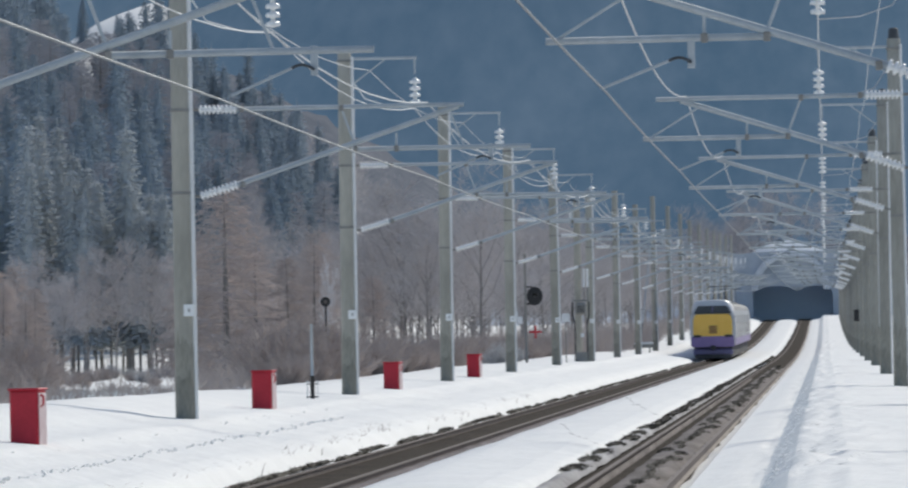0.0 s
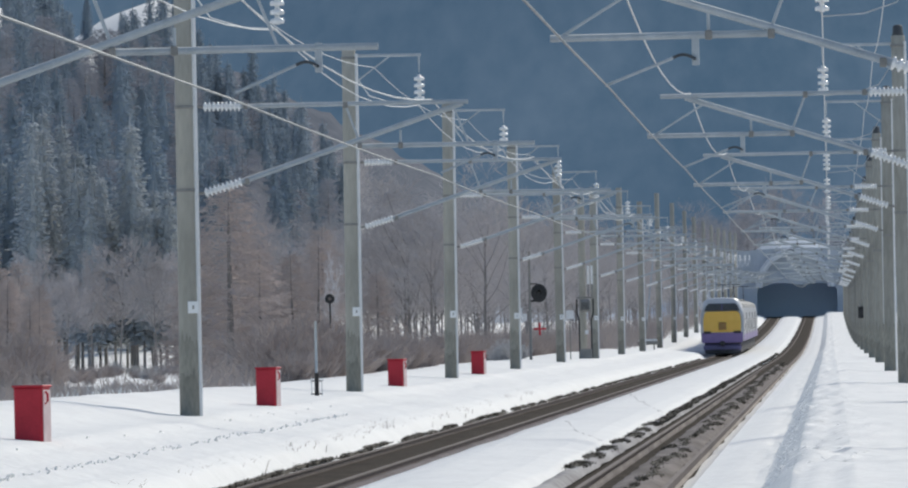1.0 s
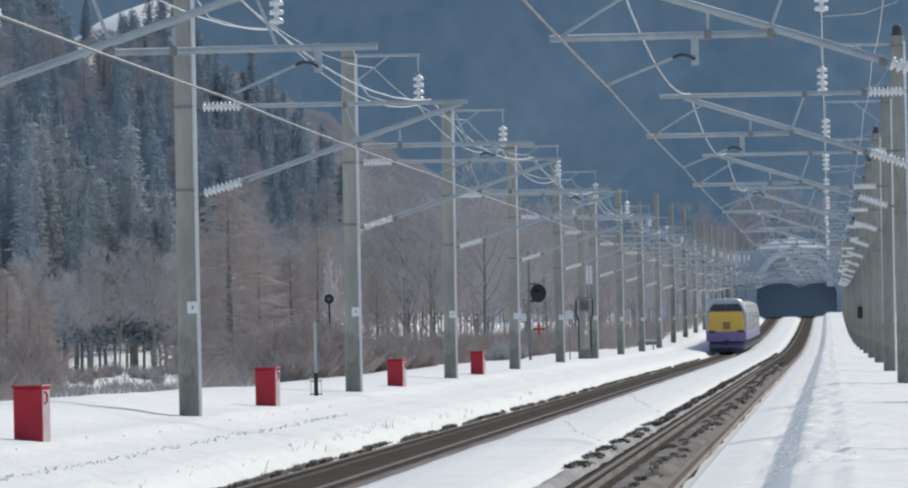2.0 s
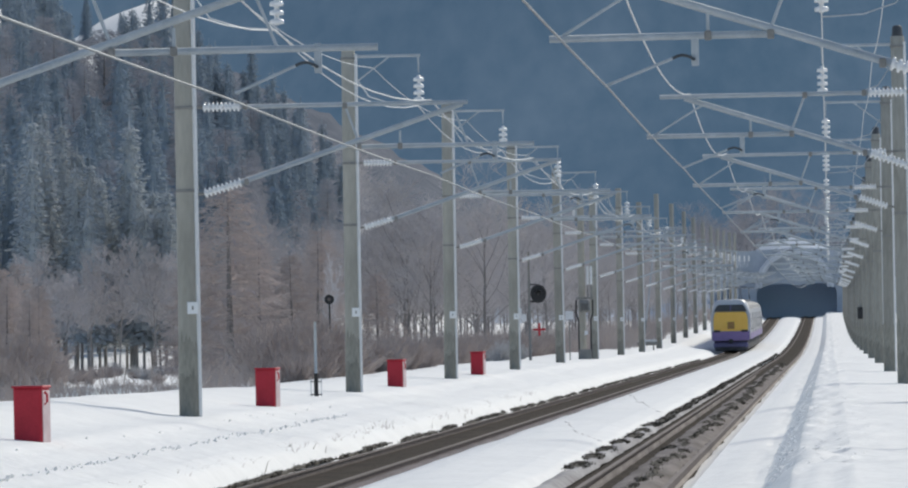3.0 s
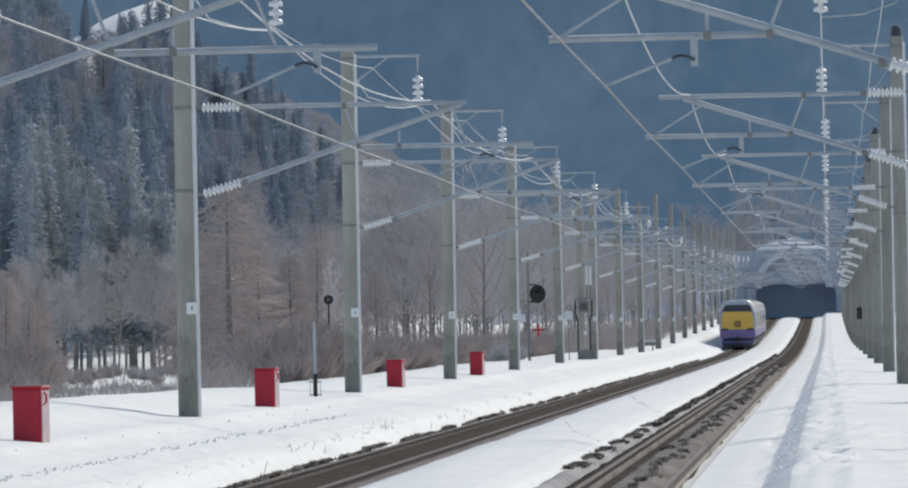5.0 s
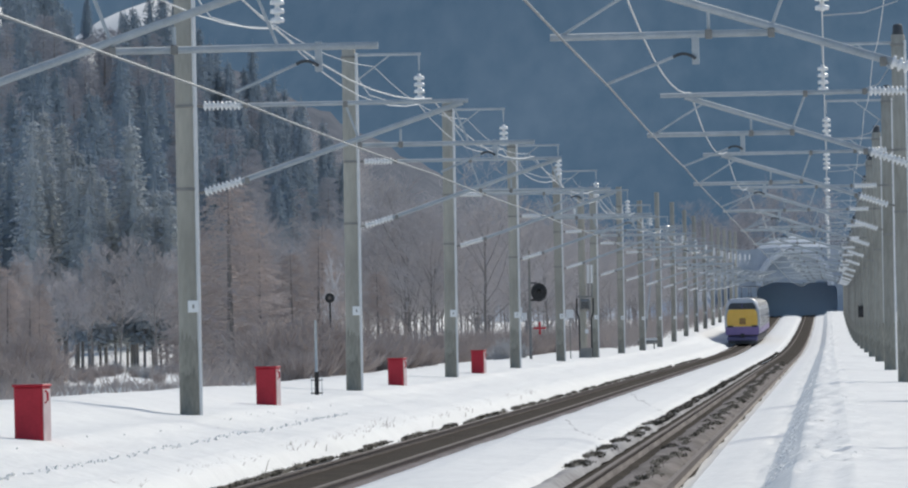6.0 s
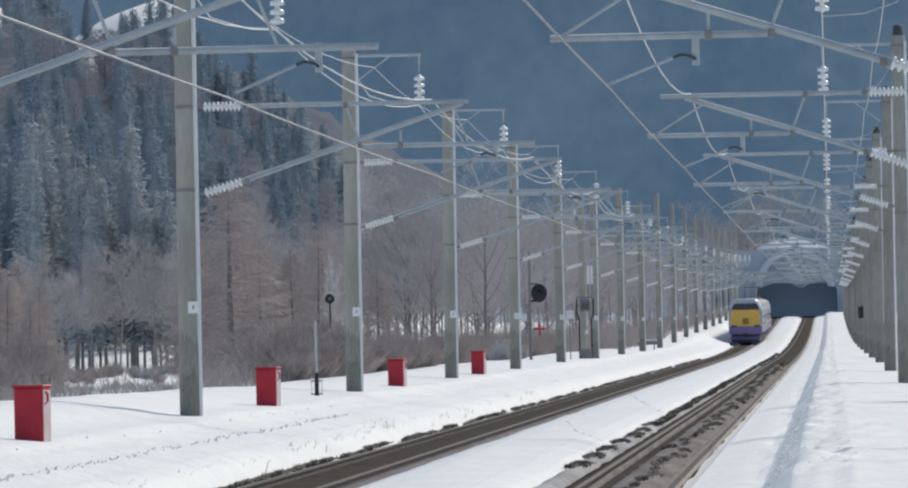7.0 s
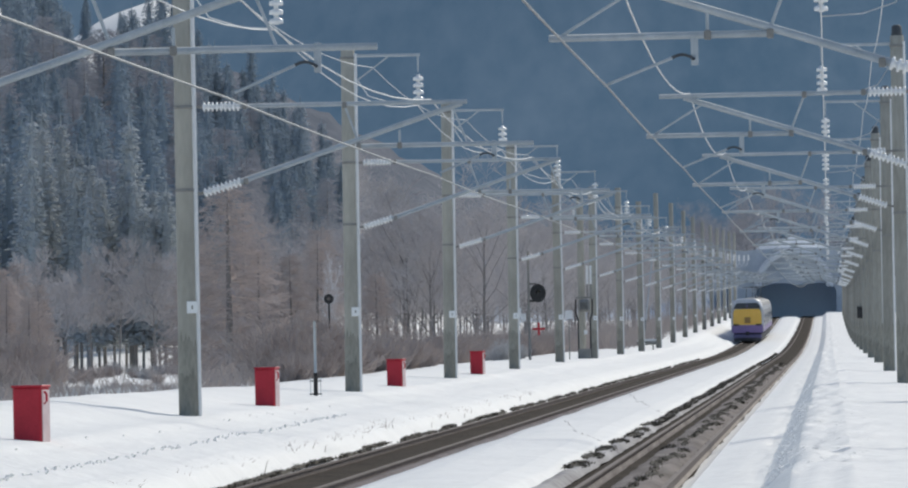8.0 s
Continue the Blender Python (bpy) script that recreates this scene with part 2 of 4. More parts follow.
def build_track(x, seed, right):
    strip("track_bed", x - (1.30 if right else 1.35), x + (0.84 if right else 0.98), -0.11, BALLAST, "dark brown wet ballast of the cleared track", 0.12, seed=seed)
    if right:
        strip("slush_strip", x - 1.28, x - 0.92, -0.02, SLUSH_PALE, "grey slush beside the sleepers", 0.16, -40, 420, 4, seed + 3)
        strip("rail_snow", x - 0.475, x - 0.43, -0.02, SLUSH, "thin line of slush along the rail", 0.015, -40, 240, 3, seed + 4, category="snow")
        strip("slush_strip", x - 0.34, x + 0.44, -0.05, SLUSH, "grey slush between the rails", 0.07, -40, 420, 5, seed + 5)
    else:
        strip("slush_strip", x + 0.36, x + 0.46, -0.05, SLUSH_PALE, "thin line of grey slush along the rail", 0.04, -40, 300, 4, seed + 5)
        strip("slush_strip", x + 0.66, x + 0.94, -0.04, SLUSH_MAUVE, "purplish grey slush beside the sleepers", 0.05, -40, 420, 4, seed + 9)
    for side in (-0.56, 0.56):
        bm = bmesh.new()
        prof = [(-0.06, -0.15), (0.06, -0.15), (0.012, -0.12), (0.012, -0.045), (0.034, -0.03), (0.034, 0.0), (-0.034, 0.0), (-0.034, -0.03), (-0.012, -0.045), (-0.012, -0.12)]
        rows = [[bm.verts.new((x + side + px, y, rise(y) + pz)) for px, pz in prof] for y in [-40 + 12 * i for i in range(93)]]
        for a, b in zip(rows, rows[1:]):
            for j in range(len(prof)):
                bm.faces.new((a[j], a[(j + 1) % len(prof)], b[(j + 1) % len(prof)], b[j]))
        tagged(part("rail", bm, RAIL_STEEL), "brown steel running rail on snowy ballast", "rail", "running rails", "structure")


build_ground()
build_track(TRACK_L, 0.0, False)
build_track(TRACK_R, 20.0, True)


# ---------------------------------------------------------------- overhead line
BAND = material("band_steel", (0.22, 0.215, 0.20), (0.32, 0.31, 0.29), 4.0, 0.7)
# Darker tone for the right-hand row of poles.
RIGHT_CONCRETE = material("right_pole_concrete", (0.28, 0.27, 0.235), (0.44, 0.425, 0.375), 1.3, 0.9, 0.012, 8.0, 0, (1, 1, 0.22), 0.4, 0.10)
DARK_FOOT = material("dark_foot_concrete", (0.20, 0.195, 0.165), (0.34, 0.325, 0.275), 2.2, 0.8, 0.008, 10.0, 0, (1, 1, 0.3), 0.45)
MID_FOOT = material("mid_foot_concrete", (0.27, 0.26, 0.22), (0.42, 0.40, 0.34), 2.2, 0.85, 0.008, 10.0, 0, (1, 1, 0.3), 0.45)
# Whitened so that the pipe reads as a sunlit pole edge.
CABLE_LIT_EDGE = material("cable_and_lit_edge", (0.74, 0.74, 0.73), (0.86, 0.86, 0.85), 3.0, 0.5)


def insulator(bm, a, b, r=0.085, core=0.045, discs=9):
    """A ribbed porcelain bar between two points."""
    n = (Vector(b) - Vector(a)).length
    prof = [(core, 0.0)]
    for i in range(discs):
        z0 = n * (i + 0.12) / discs
        prof += [(core, z0), (r, z0 + n * 0.18 / discs), (r, z0 + n * 0.5 / discs), (core, z0 + n * 0.62 / discs)]
    prof.append((core, n))
    return lathe(bm, prof, along(a, b), 12)


JOINT = material("dull_joint", (0.05, 0.055, 0.06), (0.10, 0.11, 0.12), 5.0, 0.7)


def build_pole(side, top=9.05):
    """A concrete mast with its bracket; side +1: the bracket reaches to +x, -1: to -x; top: the height of the mast."""
    pole = new("catenary_pole")
    s0 = 4.64 if side > 0 else 4.88
    s1, end = (0.20, 5.1) if side > 0 else (0.24, 4.40)
    reg = 5.44 if side > 0 else 5.5
    reach = 1.73 if side > 0 else 1.86

    def p(d, z, y=0.0):
        return (side * d, y, z)

    bm = lathe(bmesh.new(), [(0.195, -1.2), (0.19, 1.5), (0.178, 6.0), (0.168, top - 0.02), (0.15, top)], None, 20)
    part("shaft", bm, CONCRETE if side > 0 else RIGHT_CONCRETE, pole, "weathered grey concrete shaft" if side > 0 else "darker grey concrete shaft", True)
    # Two thin sleeves, darker towards the bottom, with ragged tops.
    for rad, reach_z, mat in ((0.1975, 2.0, MID_FOOT), (0.2, 1.35, DARK_FOOT)):
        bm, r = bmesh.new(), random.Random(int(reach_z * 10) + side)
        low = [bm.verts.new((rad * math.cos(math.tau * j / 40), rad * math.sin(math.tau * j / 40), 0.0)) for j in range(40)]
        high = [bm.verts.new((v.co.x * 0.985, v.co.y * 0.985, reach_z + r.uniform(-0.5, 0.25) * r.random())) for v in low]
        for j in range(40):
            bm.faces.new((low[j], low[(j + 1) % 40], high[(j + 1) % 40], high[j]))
        part("foot_sleeve", bm, mat, pole, "darker foot of the shaft", True)
    for z in (4.70, 6.22, 8.8):
        bm = lathe(bmesh.new(), [(0.186, z - 0.03), (0.192, z - 0.02), (0.192, z + 0.02), (0.186, z + 0.03)], None, 20)
        part("clamp_band", bm, BAND, pole)
    if side > 0:
        plate = part("number_plate", box(bmesh.new(), 0.10, -0.195, 2.55, 0.20, 0.02, 0.22, 0.006), PORCELAIN, pole, "small white enamel plate")
        part("print_bar", box(bmesh.new(), 0.10, -0.208, 2.55, 0.03, 0.008, 0.07), BAND, plate)
        # Left poles: pale pipe added to stand in for the sunlit right edge.
        bm = tube(bmesh.new(), [(0.185, -0.06, z) for z in (-1, 2, 5, 8.9)], 0.045, 8)
        part("cable_lit_edge", bm, CABLE_LIT_EDGE, pole, "pale pipe down the shaft, cable and sunlit edge")
    else:
        bm = tube(bmesh.new(), [(0.16, -0.10, z) for z in (-1, 2, 5, 8.9)], 0.036, 8)
        part("cable_lit_edge", bm, CABLE_LIT_EDGE, pole, "pale pipe down the shaft, cable and sunlit edge")
        part("cap", lathe(bmesh.new(), [(0.15, top - 0.01), (0.13, top + 0.05), (0.12, top + 0.22), (0.07, top + 0.26)], None, 12), JOINT, pole, "dark cap on the pole top", True)
    for a, b in ((p(0.34, 6.22), p(1.04, 6.22)), (p(0.34, s0), p(1.04, s0 + s1))):
        part("insulator", insulator(bmesh.new(), a, b), PORCELAIN, pole, "ribbed white porcelain insulator", True)
    for z in (6.22, s0 - 0.03):
        part("pole_bracket", tube(bmesh.new(), [p(0.15, z), p(0.36, z + (0.04 if z < 5 else 0))], 0.03, 6), BAND, pole)
    part("top_tube", tube(bmesh.new(), [p(1.0, 6.22), p(5.2 if side > 0 else 4.85, 6.22)], 0.041, 8), GALV, pole, "galvanised steel top tube", True)
    part("strut", tube(bmesh.new(), [p(1.0, s0 + s1 - 0.01), p(end, 6.19)], 0.05, 8), GALV, pole, "galvanised diagonal strut", True)
    r0, r1 = (3.2, 6.4) if side > 0 else (2.45, 5.1)
    part("registration_tube", tube(bmesh.new(), [p(r0, reg), p(r1, reg)], 0.043, 8), GALV, pole, "", True)
    for a, b, r in ((p(r0, reg + 0.06), p(r0 - 0.25, 6.2), 0.025), (p(r0 + 0.75, reg + 0.28), p(r0 + 0.75, reg), 0.024),
                    (p(r1 - 0.1, reg), p(r1 - 1.1, 6.1), 0.022) if side < 0 else (p(r1 - 1.2, reg), p(4.9, 6.2), 0.022)):
        part("brace", tube(bmesh.new(), [a, b], r, 6), GALV, pole)
    for d, z in ((r0, reg), (r0 + 0.75, reg), (r0 - 0.25, 6.2), (1.12, 6.22), (1.12, s0 + s1)):
        part("clamp", box(bmesh.new(), *p(d, z), 0.085, 0.12, 0.115, 0.012), BAND, pole, "dull clamp at a tube joint")
    dx = 5.68 if side > 0 else 3.36
    tip = 4.68 if side > 0 else 4.45
    bm = box(bmesh.new(), *p(dx, 5.32), 0.09, 0.06, 0.36, 0.01)
    part("drop_bracket", bm, GALV, pole)
    way = 1 if tip > dx else -1
    arc = [p(dx + way * 0.27 * k / 5, 5.16 + 0.11 * math.sin(math.pi * (0.15 + 0.62 * k / 5)), -0.05) for k in range(6)]
    part("arm_joint", tube(bmesh.new(), arc, 0.021, 6), JOINT, pole, "curved dark arm joint", True)
    part("steady_arm", tube(bmesh.new(), [arc[-1], p(tip, 4.92, -0.05)], 0.022, 6), GALV, pole)
    arm = part("feeder_arm", tube(bmesh.new(), [p(0.1, 8.85), p(reach + 0.05, 8.85)], 0.045, 6), GALV, pole)
    part("knee_brace", tube(bmesh.new(), [p(0.17, 8.2), p(1.0, 8.82)], 0.022, 6), GALV, arm)
    part("hanger", tube(bmesh.new(), [p(reach, 8.84), p(reach, 8.42)], 0.035, 6, 0.015), GALV, arm)
    bm = bmesh.new()
    for k in range(4):
        z = 8.36 - 0.165 * k
        lathe(bm, [(0.045, z - 0.165), (0.05, z - 0.15), (0.126, z - 0.145), (0.131, z - 0.09), (0.115, z - 0.062), (0.05, z - 0.05), (0.042, z)], Matrix.Translation(p(reach, 0)), 14)
    part("hanging_insulator", bm, PORCELAIN, pole, "string of white disc insulators", True)
    bm = tube(bmesh.new(), [p(reach, 7.62), p(1.1, 7.66), p(0.5, 7.85), p(0.2, 8.3)], 0.014, 5)
    part("jumper_wire", bm, WIRE, pole)
    tagged(pole, "tall grey concrete catenary pole with galvanised bracket, standing in snow", "catenary pole", "catenary poles along the line")
    return pole


def wire(name, x, z, sag, r, mat, label, n0=-1, n1=18, steps=8, group="overhead wires"):
    pts = []
    for n in range(n0, n1):
        for k in range(steps):
            q = k / steps
            y = FIRST + SPAN * (n + q)
            pts.append((x, y, z + rise(FIRST + SPAN * n) * (1 - q) + rise(FIRST + SPAN * (n + 1)) * q - 4 * sag * q * (1 - q)))
    pts.append((x, FIRST + SPAN * n1, z + rise(FIRST + SPAN * n1)))
    return tagged(part(name, tube(bmesh.new(), pts, r, 5), mat, None, "", True), label, "wire", group)


def build_overhead():
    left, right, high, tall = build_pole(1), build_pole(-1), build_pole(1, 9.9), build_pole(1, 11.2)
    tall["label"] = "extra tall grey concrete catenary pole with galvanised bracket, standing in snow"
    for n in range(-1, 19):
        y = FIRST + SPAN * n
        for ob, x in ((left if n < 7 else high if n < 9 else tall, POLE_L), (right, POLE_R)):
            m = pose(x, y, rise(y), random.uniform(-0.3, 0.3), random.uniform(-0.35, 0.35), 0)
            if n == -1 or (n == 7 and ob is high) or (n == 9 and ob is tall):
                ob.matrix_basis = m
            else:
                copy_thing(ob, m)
    for x in (WIRE_L, WIRE_R):
        wire("contact_wire", x, 4.88, 0.03, 0.014, WIRE_DARK, "dark contact wire over the track")
        wire("messenger_wire", x if x < -5 else x + 0.12, 6.26, 0.42, 0.013, WIRE, "bright sagging messenger wire over the track")
    for x in (POLE_L + 1.73, POLE_R - 1.86):
        wire("feeder_wire", x, 7.6, 0.5, 0.013, WIRE, "aluminium feeder wire hung below disc insulators")
    for x in (POLE_L + 0.65, POLE_R - 0.65):
        wire("protective_wire", x, 8.55, 0.35, 0.010, WIRE, "thin protective wire near the pole tops")


# ---------------------------------------------------------------- train
def car_profile(w, z0, z1):
    """Rounded cross-section of a carriage: half width w, from z0 to the roof's crown z1."""
    pts = [(w - 0.05, z0), (w, z0 + 0.6), (w, 2.30), (w - 0.03, 2.80), (w - 0.09, 3.20), (w - 0.22, 3.45), (w - 0.45, 3.60), (w - 0.85, z1 - 0.03), (0.0, z1)]
    return pts + [(-x, z) for x, z in reversed(pts[:-1])]


def loft(bm, sections):
    rings = [[bm.verts.new(q) for q in s] for s in sections]
    for a, b in zip(rings, rings[1:]):
        for j in range(len(a)):
            bm.faces.new((a[j], a[(j + 1) % len(a)], b[(j + 1) % len(a)], b[j]))
    bm.faces.new(list(reversed(rings[0])))
    bm.faces.new(rings[-1])
    return bm


DOOR_GREY = material("door_grey", (0.14, 0.14, 0.15), (0.22, 0.22, 0.23), 2.0, 0.5)


def build_train():
    train = new("express_train")
    half, crown = 1.46, 3.74
    for c in range(5):
        y0, y1 = 20.5 * c + (1.2 if c == 0 else 0.4), 20.5 * (c + 1) - 0.4
        prof = car_profile(half, 0.95, crown)
        body = part("carriage", loft(bmesh.new(), [[(x, y, z) for x, z in prof] for y in (y0, y1)]), CREAM, train, "white express carriage", False)
        for s in (-1, 1):
            part("side_band", box(bmesh.new(), s * (half + 0.006), (y0 + y1) / 2, 1.16, 0.02, y1 - y0 - 0.05, 0.46), PURPLE, body, "purple band along the side")
        part("underframe", box(bmesh.new(), 0, (y0 + y1) / 2, 0.55, 2.5, y1 - y0 - 0.6, 0.82, 0.05), UNDER, body, "black underframe")
        for b in (3.2, y1 - y0 - 3.2):
            bm = bmesh.new()
            for dy in (-1.05, 1.05):
                for s in (-0.53, 0.53):
                    lathe(bm, [(0.40, -0.06), (0.43, -0.03), (0.43, 0.06)], Matrix.Translation((s, y0 + b + dy, 0.43)) @ Matrix.Rotation(math.pi / 2, 4, "Y"), 16)
            part("bogie", bm, UNDER, body)
        for k in range(8):
            yy = y0 + 2.6 + (y1 - y0 - 5.2) * k / 7
            for s in (-1, 1):
                part("side_window", box(bmesh.new(), s * (half + 0.004), yy, 2.02, 0.02, 1.5, 0.80), GLASS, body)
        for yy in (y0 + 4.5, y1 - 4.5):
            part("roof_unit", box(bmesh.new(), 0, yy, crown + 0.04, 1.0, 3.6, 0.22, 0.06), ROOF, body, "grey roof ventilation unit")
        crest = [(x * 1.004, z + 0.012) for x, z in prof if z > 3.15]
        part("roof", loft(bmesh.new(), [[(x, y, z) for x, z in crest] for y in (y0 + 0.06, y1 - 0.06)]), ROOF, body, "dull grey roof")
        for yy in (y0 + 1.15, y1 - 1.15):
            for s in (-1, 1):
                part("side_door", box(bmesh.new(), s * (half + 0.004), yy, 1.95, 0.02, 0.95, 1.86), DOOR_GREY, body, "grey folding door")
        if c < 4:
            part("gangway", box(bmesh.new(), 0, y1 + 0.4, 2.15, 2.3, 0.9, 2.5, 0.08), UNDER, body, "black gangway bellows")
        if c in (1, 4):
            bm = bmesh.new()
            ym = y1 - 4.0
            for s in (-0.45, 0.45):
                tube(bm, [(s, ym + 0.6, crown + 0.15), (s * 0.9, ym - 0.5, crown + 0.62), (s * 0.9, ym + 0.45, 4.88)], 0.03, 6)
            tube(bm, [(-0.85, ym + 0.45, 4.90), (0.85, ym + 0.45, 4.90)], 0.03, 6)
            part("pantograph", bm, DARK_STEEL, body, "raised grey pantograph")
    # driving end that faces back down the line
    def sect(y, w, roof_w, top, lean):
        """Outline of the rounded end: straight flanks, then a cab that narrows to the roof."""
        side = [(w - 0.05, 0.95), (w, 1.5), (w, 2.55), (w - 0.05, 2.90), (roof_w + 0.10, top - 0.34), (roof_w, top - 0.14), (roof_w - 0.25, top - 0.03), (roof_w * 0.4, top)]
        ring = side + [(-x, z) for x, z in reversed(side)]
        return [(x, y + lean * max(0.0, z - 2.9), z) for x, z in ring]
    nose = part("driving_end", loft(bmesh.new(), [sect(0.0, 1.43, 0.92, 3.84, 0.45), sect(0.07, 1.48, 0.98, 3.89, 0.42), sect(0.45, 1.48, 1.12, 3.92, 0.30), sect(1.3, 1.46, 1.26, 3.78, 0.0)]),
                material("nose_white", (0.60, 0.61, 0.63), (0.70, 0.70, 0.71), 1.0, 0.35), train, "white rounded driving end", True)
    def face_panel(name, pts, y, thick, mat, label, lean=0.0):
        bm = bmesh.new()
        front = [bm.verts.new((x, y + lean * (z - pts[0][1]), z)) for x, z in pts]
        back = [bm.verts.new((x, y + thick + lean * (z - pts[0][1]), z)) for x, z in pts]
        bm.faces.new(front)
        bm.faces.new(list(reversed(back)))
        for j in range(len(pts)):
            bm.faces.new((front[j], back[j], back[(j + 1) % len(pts)], front[(j + 1) % len(pts)]))
        return part(name, bm, mat, nose, label)
    face_panel("yellow_face", [(-1.27, 1.55), (1.27, 1.55), (1.29, 2.0), (1.27, 2.55), (1.20, 2.84), (1.06, 2.98), (-1.06, 2.98), (-1.20, 2.84), (-1.27, 2.55), (-1.29, 2.0)], -0.03, 0.2, YELLOW, "yellow painted front panel")
    face_panel("windscreen", [(-1.20, 3.02), (1.20, 3.02), (1.06, 3.36), (0.90, 3.52), (-0.90, 3.52), (-1.06, 3.36)], -0.01, 0.2, material("windscreen_glass", (0.07, 0.072, 0.07), (0.11, 0.11, 0.105), 1.0, 0.2), "dark wraparound windscreen", 0.44)
    part("windscreen_pillar", box(bmesh.new(), 0.0, 0.06, 3.26, 0.07, 0.12, 0.46, 0.01), NAVY, nose)
    face_panel("purple_face", [(-1.36, 0.84), (1.36, 0.84), (1.40, 1.0), (1.40, 1.54), (-1.40, 1.54), (-1.40, 1.0)], -0.035, 0.3, PURPLE, "purple lower front band")
    for s in (-1, 1):
        part("tail_lamp_panel", box(bmesh.new(), s * 1.02, -0.05, 1.56, 0.50, 0.06, 0.15, 0.02), DARK_STEEL, nose, "dark lamp recess")
    part("emblem_panel", box(bmesh.new(), 0.02, -0.04, 1.98, 0.52, 0.03, 0.52, 0.02), material("emblem_brown", (0.30, 0.16, 0.05), (0.42, 0.24, 0.08), 6.0, 0.5), nose, "brownish emblem panel")
    part("skirt", box(bmesh.new(), 0, 0.30, 0.52, 2.6, 0.5, 0.42, 0.10), NAVY, nose, "dark navy skirt")
    part("coupler", box(bmesh.new(), 0, -0.25, 0.80, 0.30, 0.6, 0.30, 0.05), DARK_STEEL, nose)
    part("plough", box(bmesh.new(), 0, 0.35, 0.24, 2.3, 0.5, 0.34, 0.05), UNDER, nose)
    tagged(train, "white express train with yellow and purple end running away", "train")
    return train


# ---------------------------------------------------------------- tunnel and hills
TUNNEL_X = -4.3


def opening_outline(n=14):
    """Left foot to right foot of the tunnel mouth: two joined lobes."""
    b = rise(PORTAL_Y) - 0.4
    pts = [(-5.3, b), (-5.3, 6.2)]
    for k in range(1, n):
        a = math.pi * k / n
        pts.append((-2.75 - 2.55 * math.cos(a), 6.2 + 1.35 * math.sin(a) ** 0.8 + 0.65 * max(0.0, -math.cos(a)) ** 2 * 0.8))
    pts[-3:] = [(-0.76, 7.46), (-0.48, 7.40), (-0.24, 7.34)]
    pts.append((0.0, 7.31))
    return pts + [(-x, z) for x, z in reversed(pts[:-1])]


def build_portal():
    portal = new("tunnel_portal")
    y0, hole = PORTAL_Y, opening_outline()
    top, wide = 12.0, 9.0
    bm = bmesh.new()
    # the wall as a band between the mouth's outline and its own outer edge
    outer = []
    for x, z in hole:
        if z < 6.3:
            outer.append((math.copysign(wide, x), z if z < 4 else 7.6))
        else:
            outer.append((x * wide / 5.3 * 0.98, top + 0.2 - 0.016 * x * x))
    for (ya, yb) in ((y0, y0 + 1.6),):
        va = [[bm.verts.new((TUNNEL_X + x, y, z)) for x, z in ring] for ring in (hole, outer) for y in (ya, yb)]
        hf, hb, of, ob_ = va
        for j in range(len(hole) - 1):
            bm.faces.new((hf[j], hf[j + 1], of[j + 1], of[j]))
            bm.faces.new((hb[j + 1], hb[j], ob_[j], ob_[j + 1]))
            bm.faces.new((hf[j + 1], hf[j], hb[j], hb[j + 1]))
            bm.faces.new((of[j], of[j + 1], ob_[j + 1], ob_[j]))
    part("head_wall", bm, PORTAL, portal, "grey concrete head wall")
    bm = bmesh.new()
    rings = []
    for k in range(25):
        a = math.pi * k / 24
        c, s = math.cos(a), math.sin(a)
        rings.append([bm.verts.new((TUNNEL_X - 0.25 + c * r, y0 + dy, 7.0 + s * r)) for r, dy in ((4.3, -1.4), (5.2, -1.4), (5.2, 0.1), (4.3, 0.1))])
    for a, b in zip(rings, rings[1:]):
        for j in range(4):
            bm.faces.new((a[j], a[(j + 1) % 4], b[(j + 1) % 4], b[j]))
    part("arch_ring", bm, material("arch_concrete", (0.62, 0.65, 0.69), (0.78, 0.80, 0.83), 0.6, 0.8, 0.02, 3.0), portal, "pale concrete arch ring", True)
    bm = bmesh.new()
    rows = [[bm.verts.new((TUNNEL_X + x * 1.01, y, z)) for x, z in hole] for y in (y0 + 1.5, y0 + 5, y0 + 9)]
    for a, b in zip(rows, rows[1:]):
        for j in range(len(hole) - 1):
            bm.faces.new((a[j], a[j + 1], b[j + 1], b[j]))
    # End wall added close behind the mouth to show the haze colour.
    bm.faces.new(rows[-1])
    part("lining", bm, HAZED_LINING, portal, "tunnel lining and end wall in haze blue")
    tagged(portal, "concrete railway tunnel portal with a dark mouth below a snowy slope", "tunnel portal")


def field(name, xs, ys, height, mat, label, category, hole=None):
    bm = bmesh.new()
    grid = [[bm.verts.new((x, y, height(x, y))) for x in xs] for y in ys]
    for a, b in zip(grid, grid[1:]):
        for j in range(len(xs) - 1):
            if hole is None or not hole(xs[j], xs[j + 1], a[j].co.y):
                bm.faces.new((a[j], a[j + 1], b[j + 1], b[j]))
    return tagged(part(name, bm, mat, smooth=True), label, category, "", "structure")


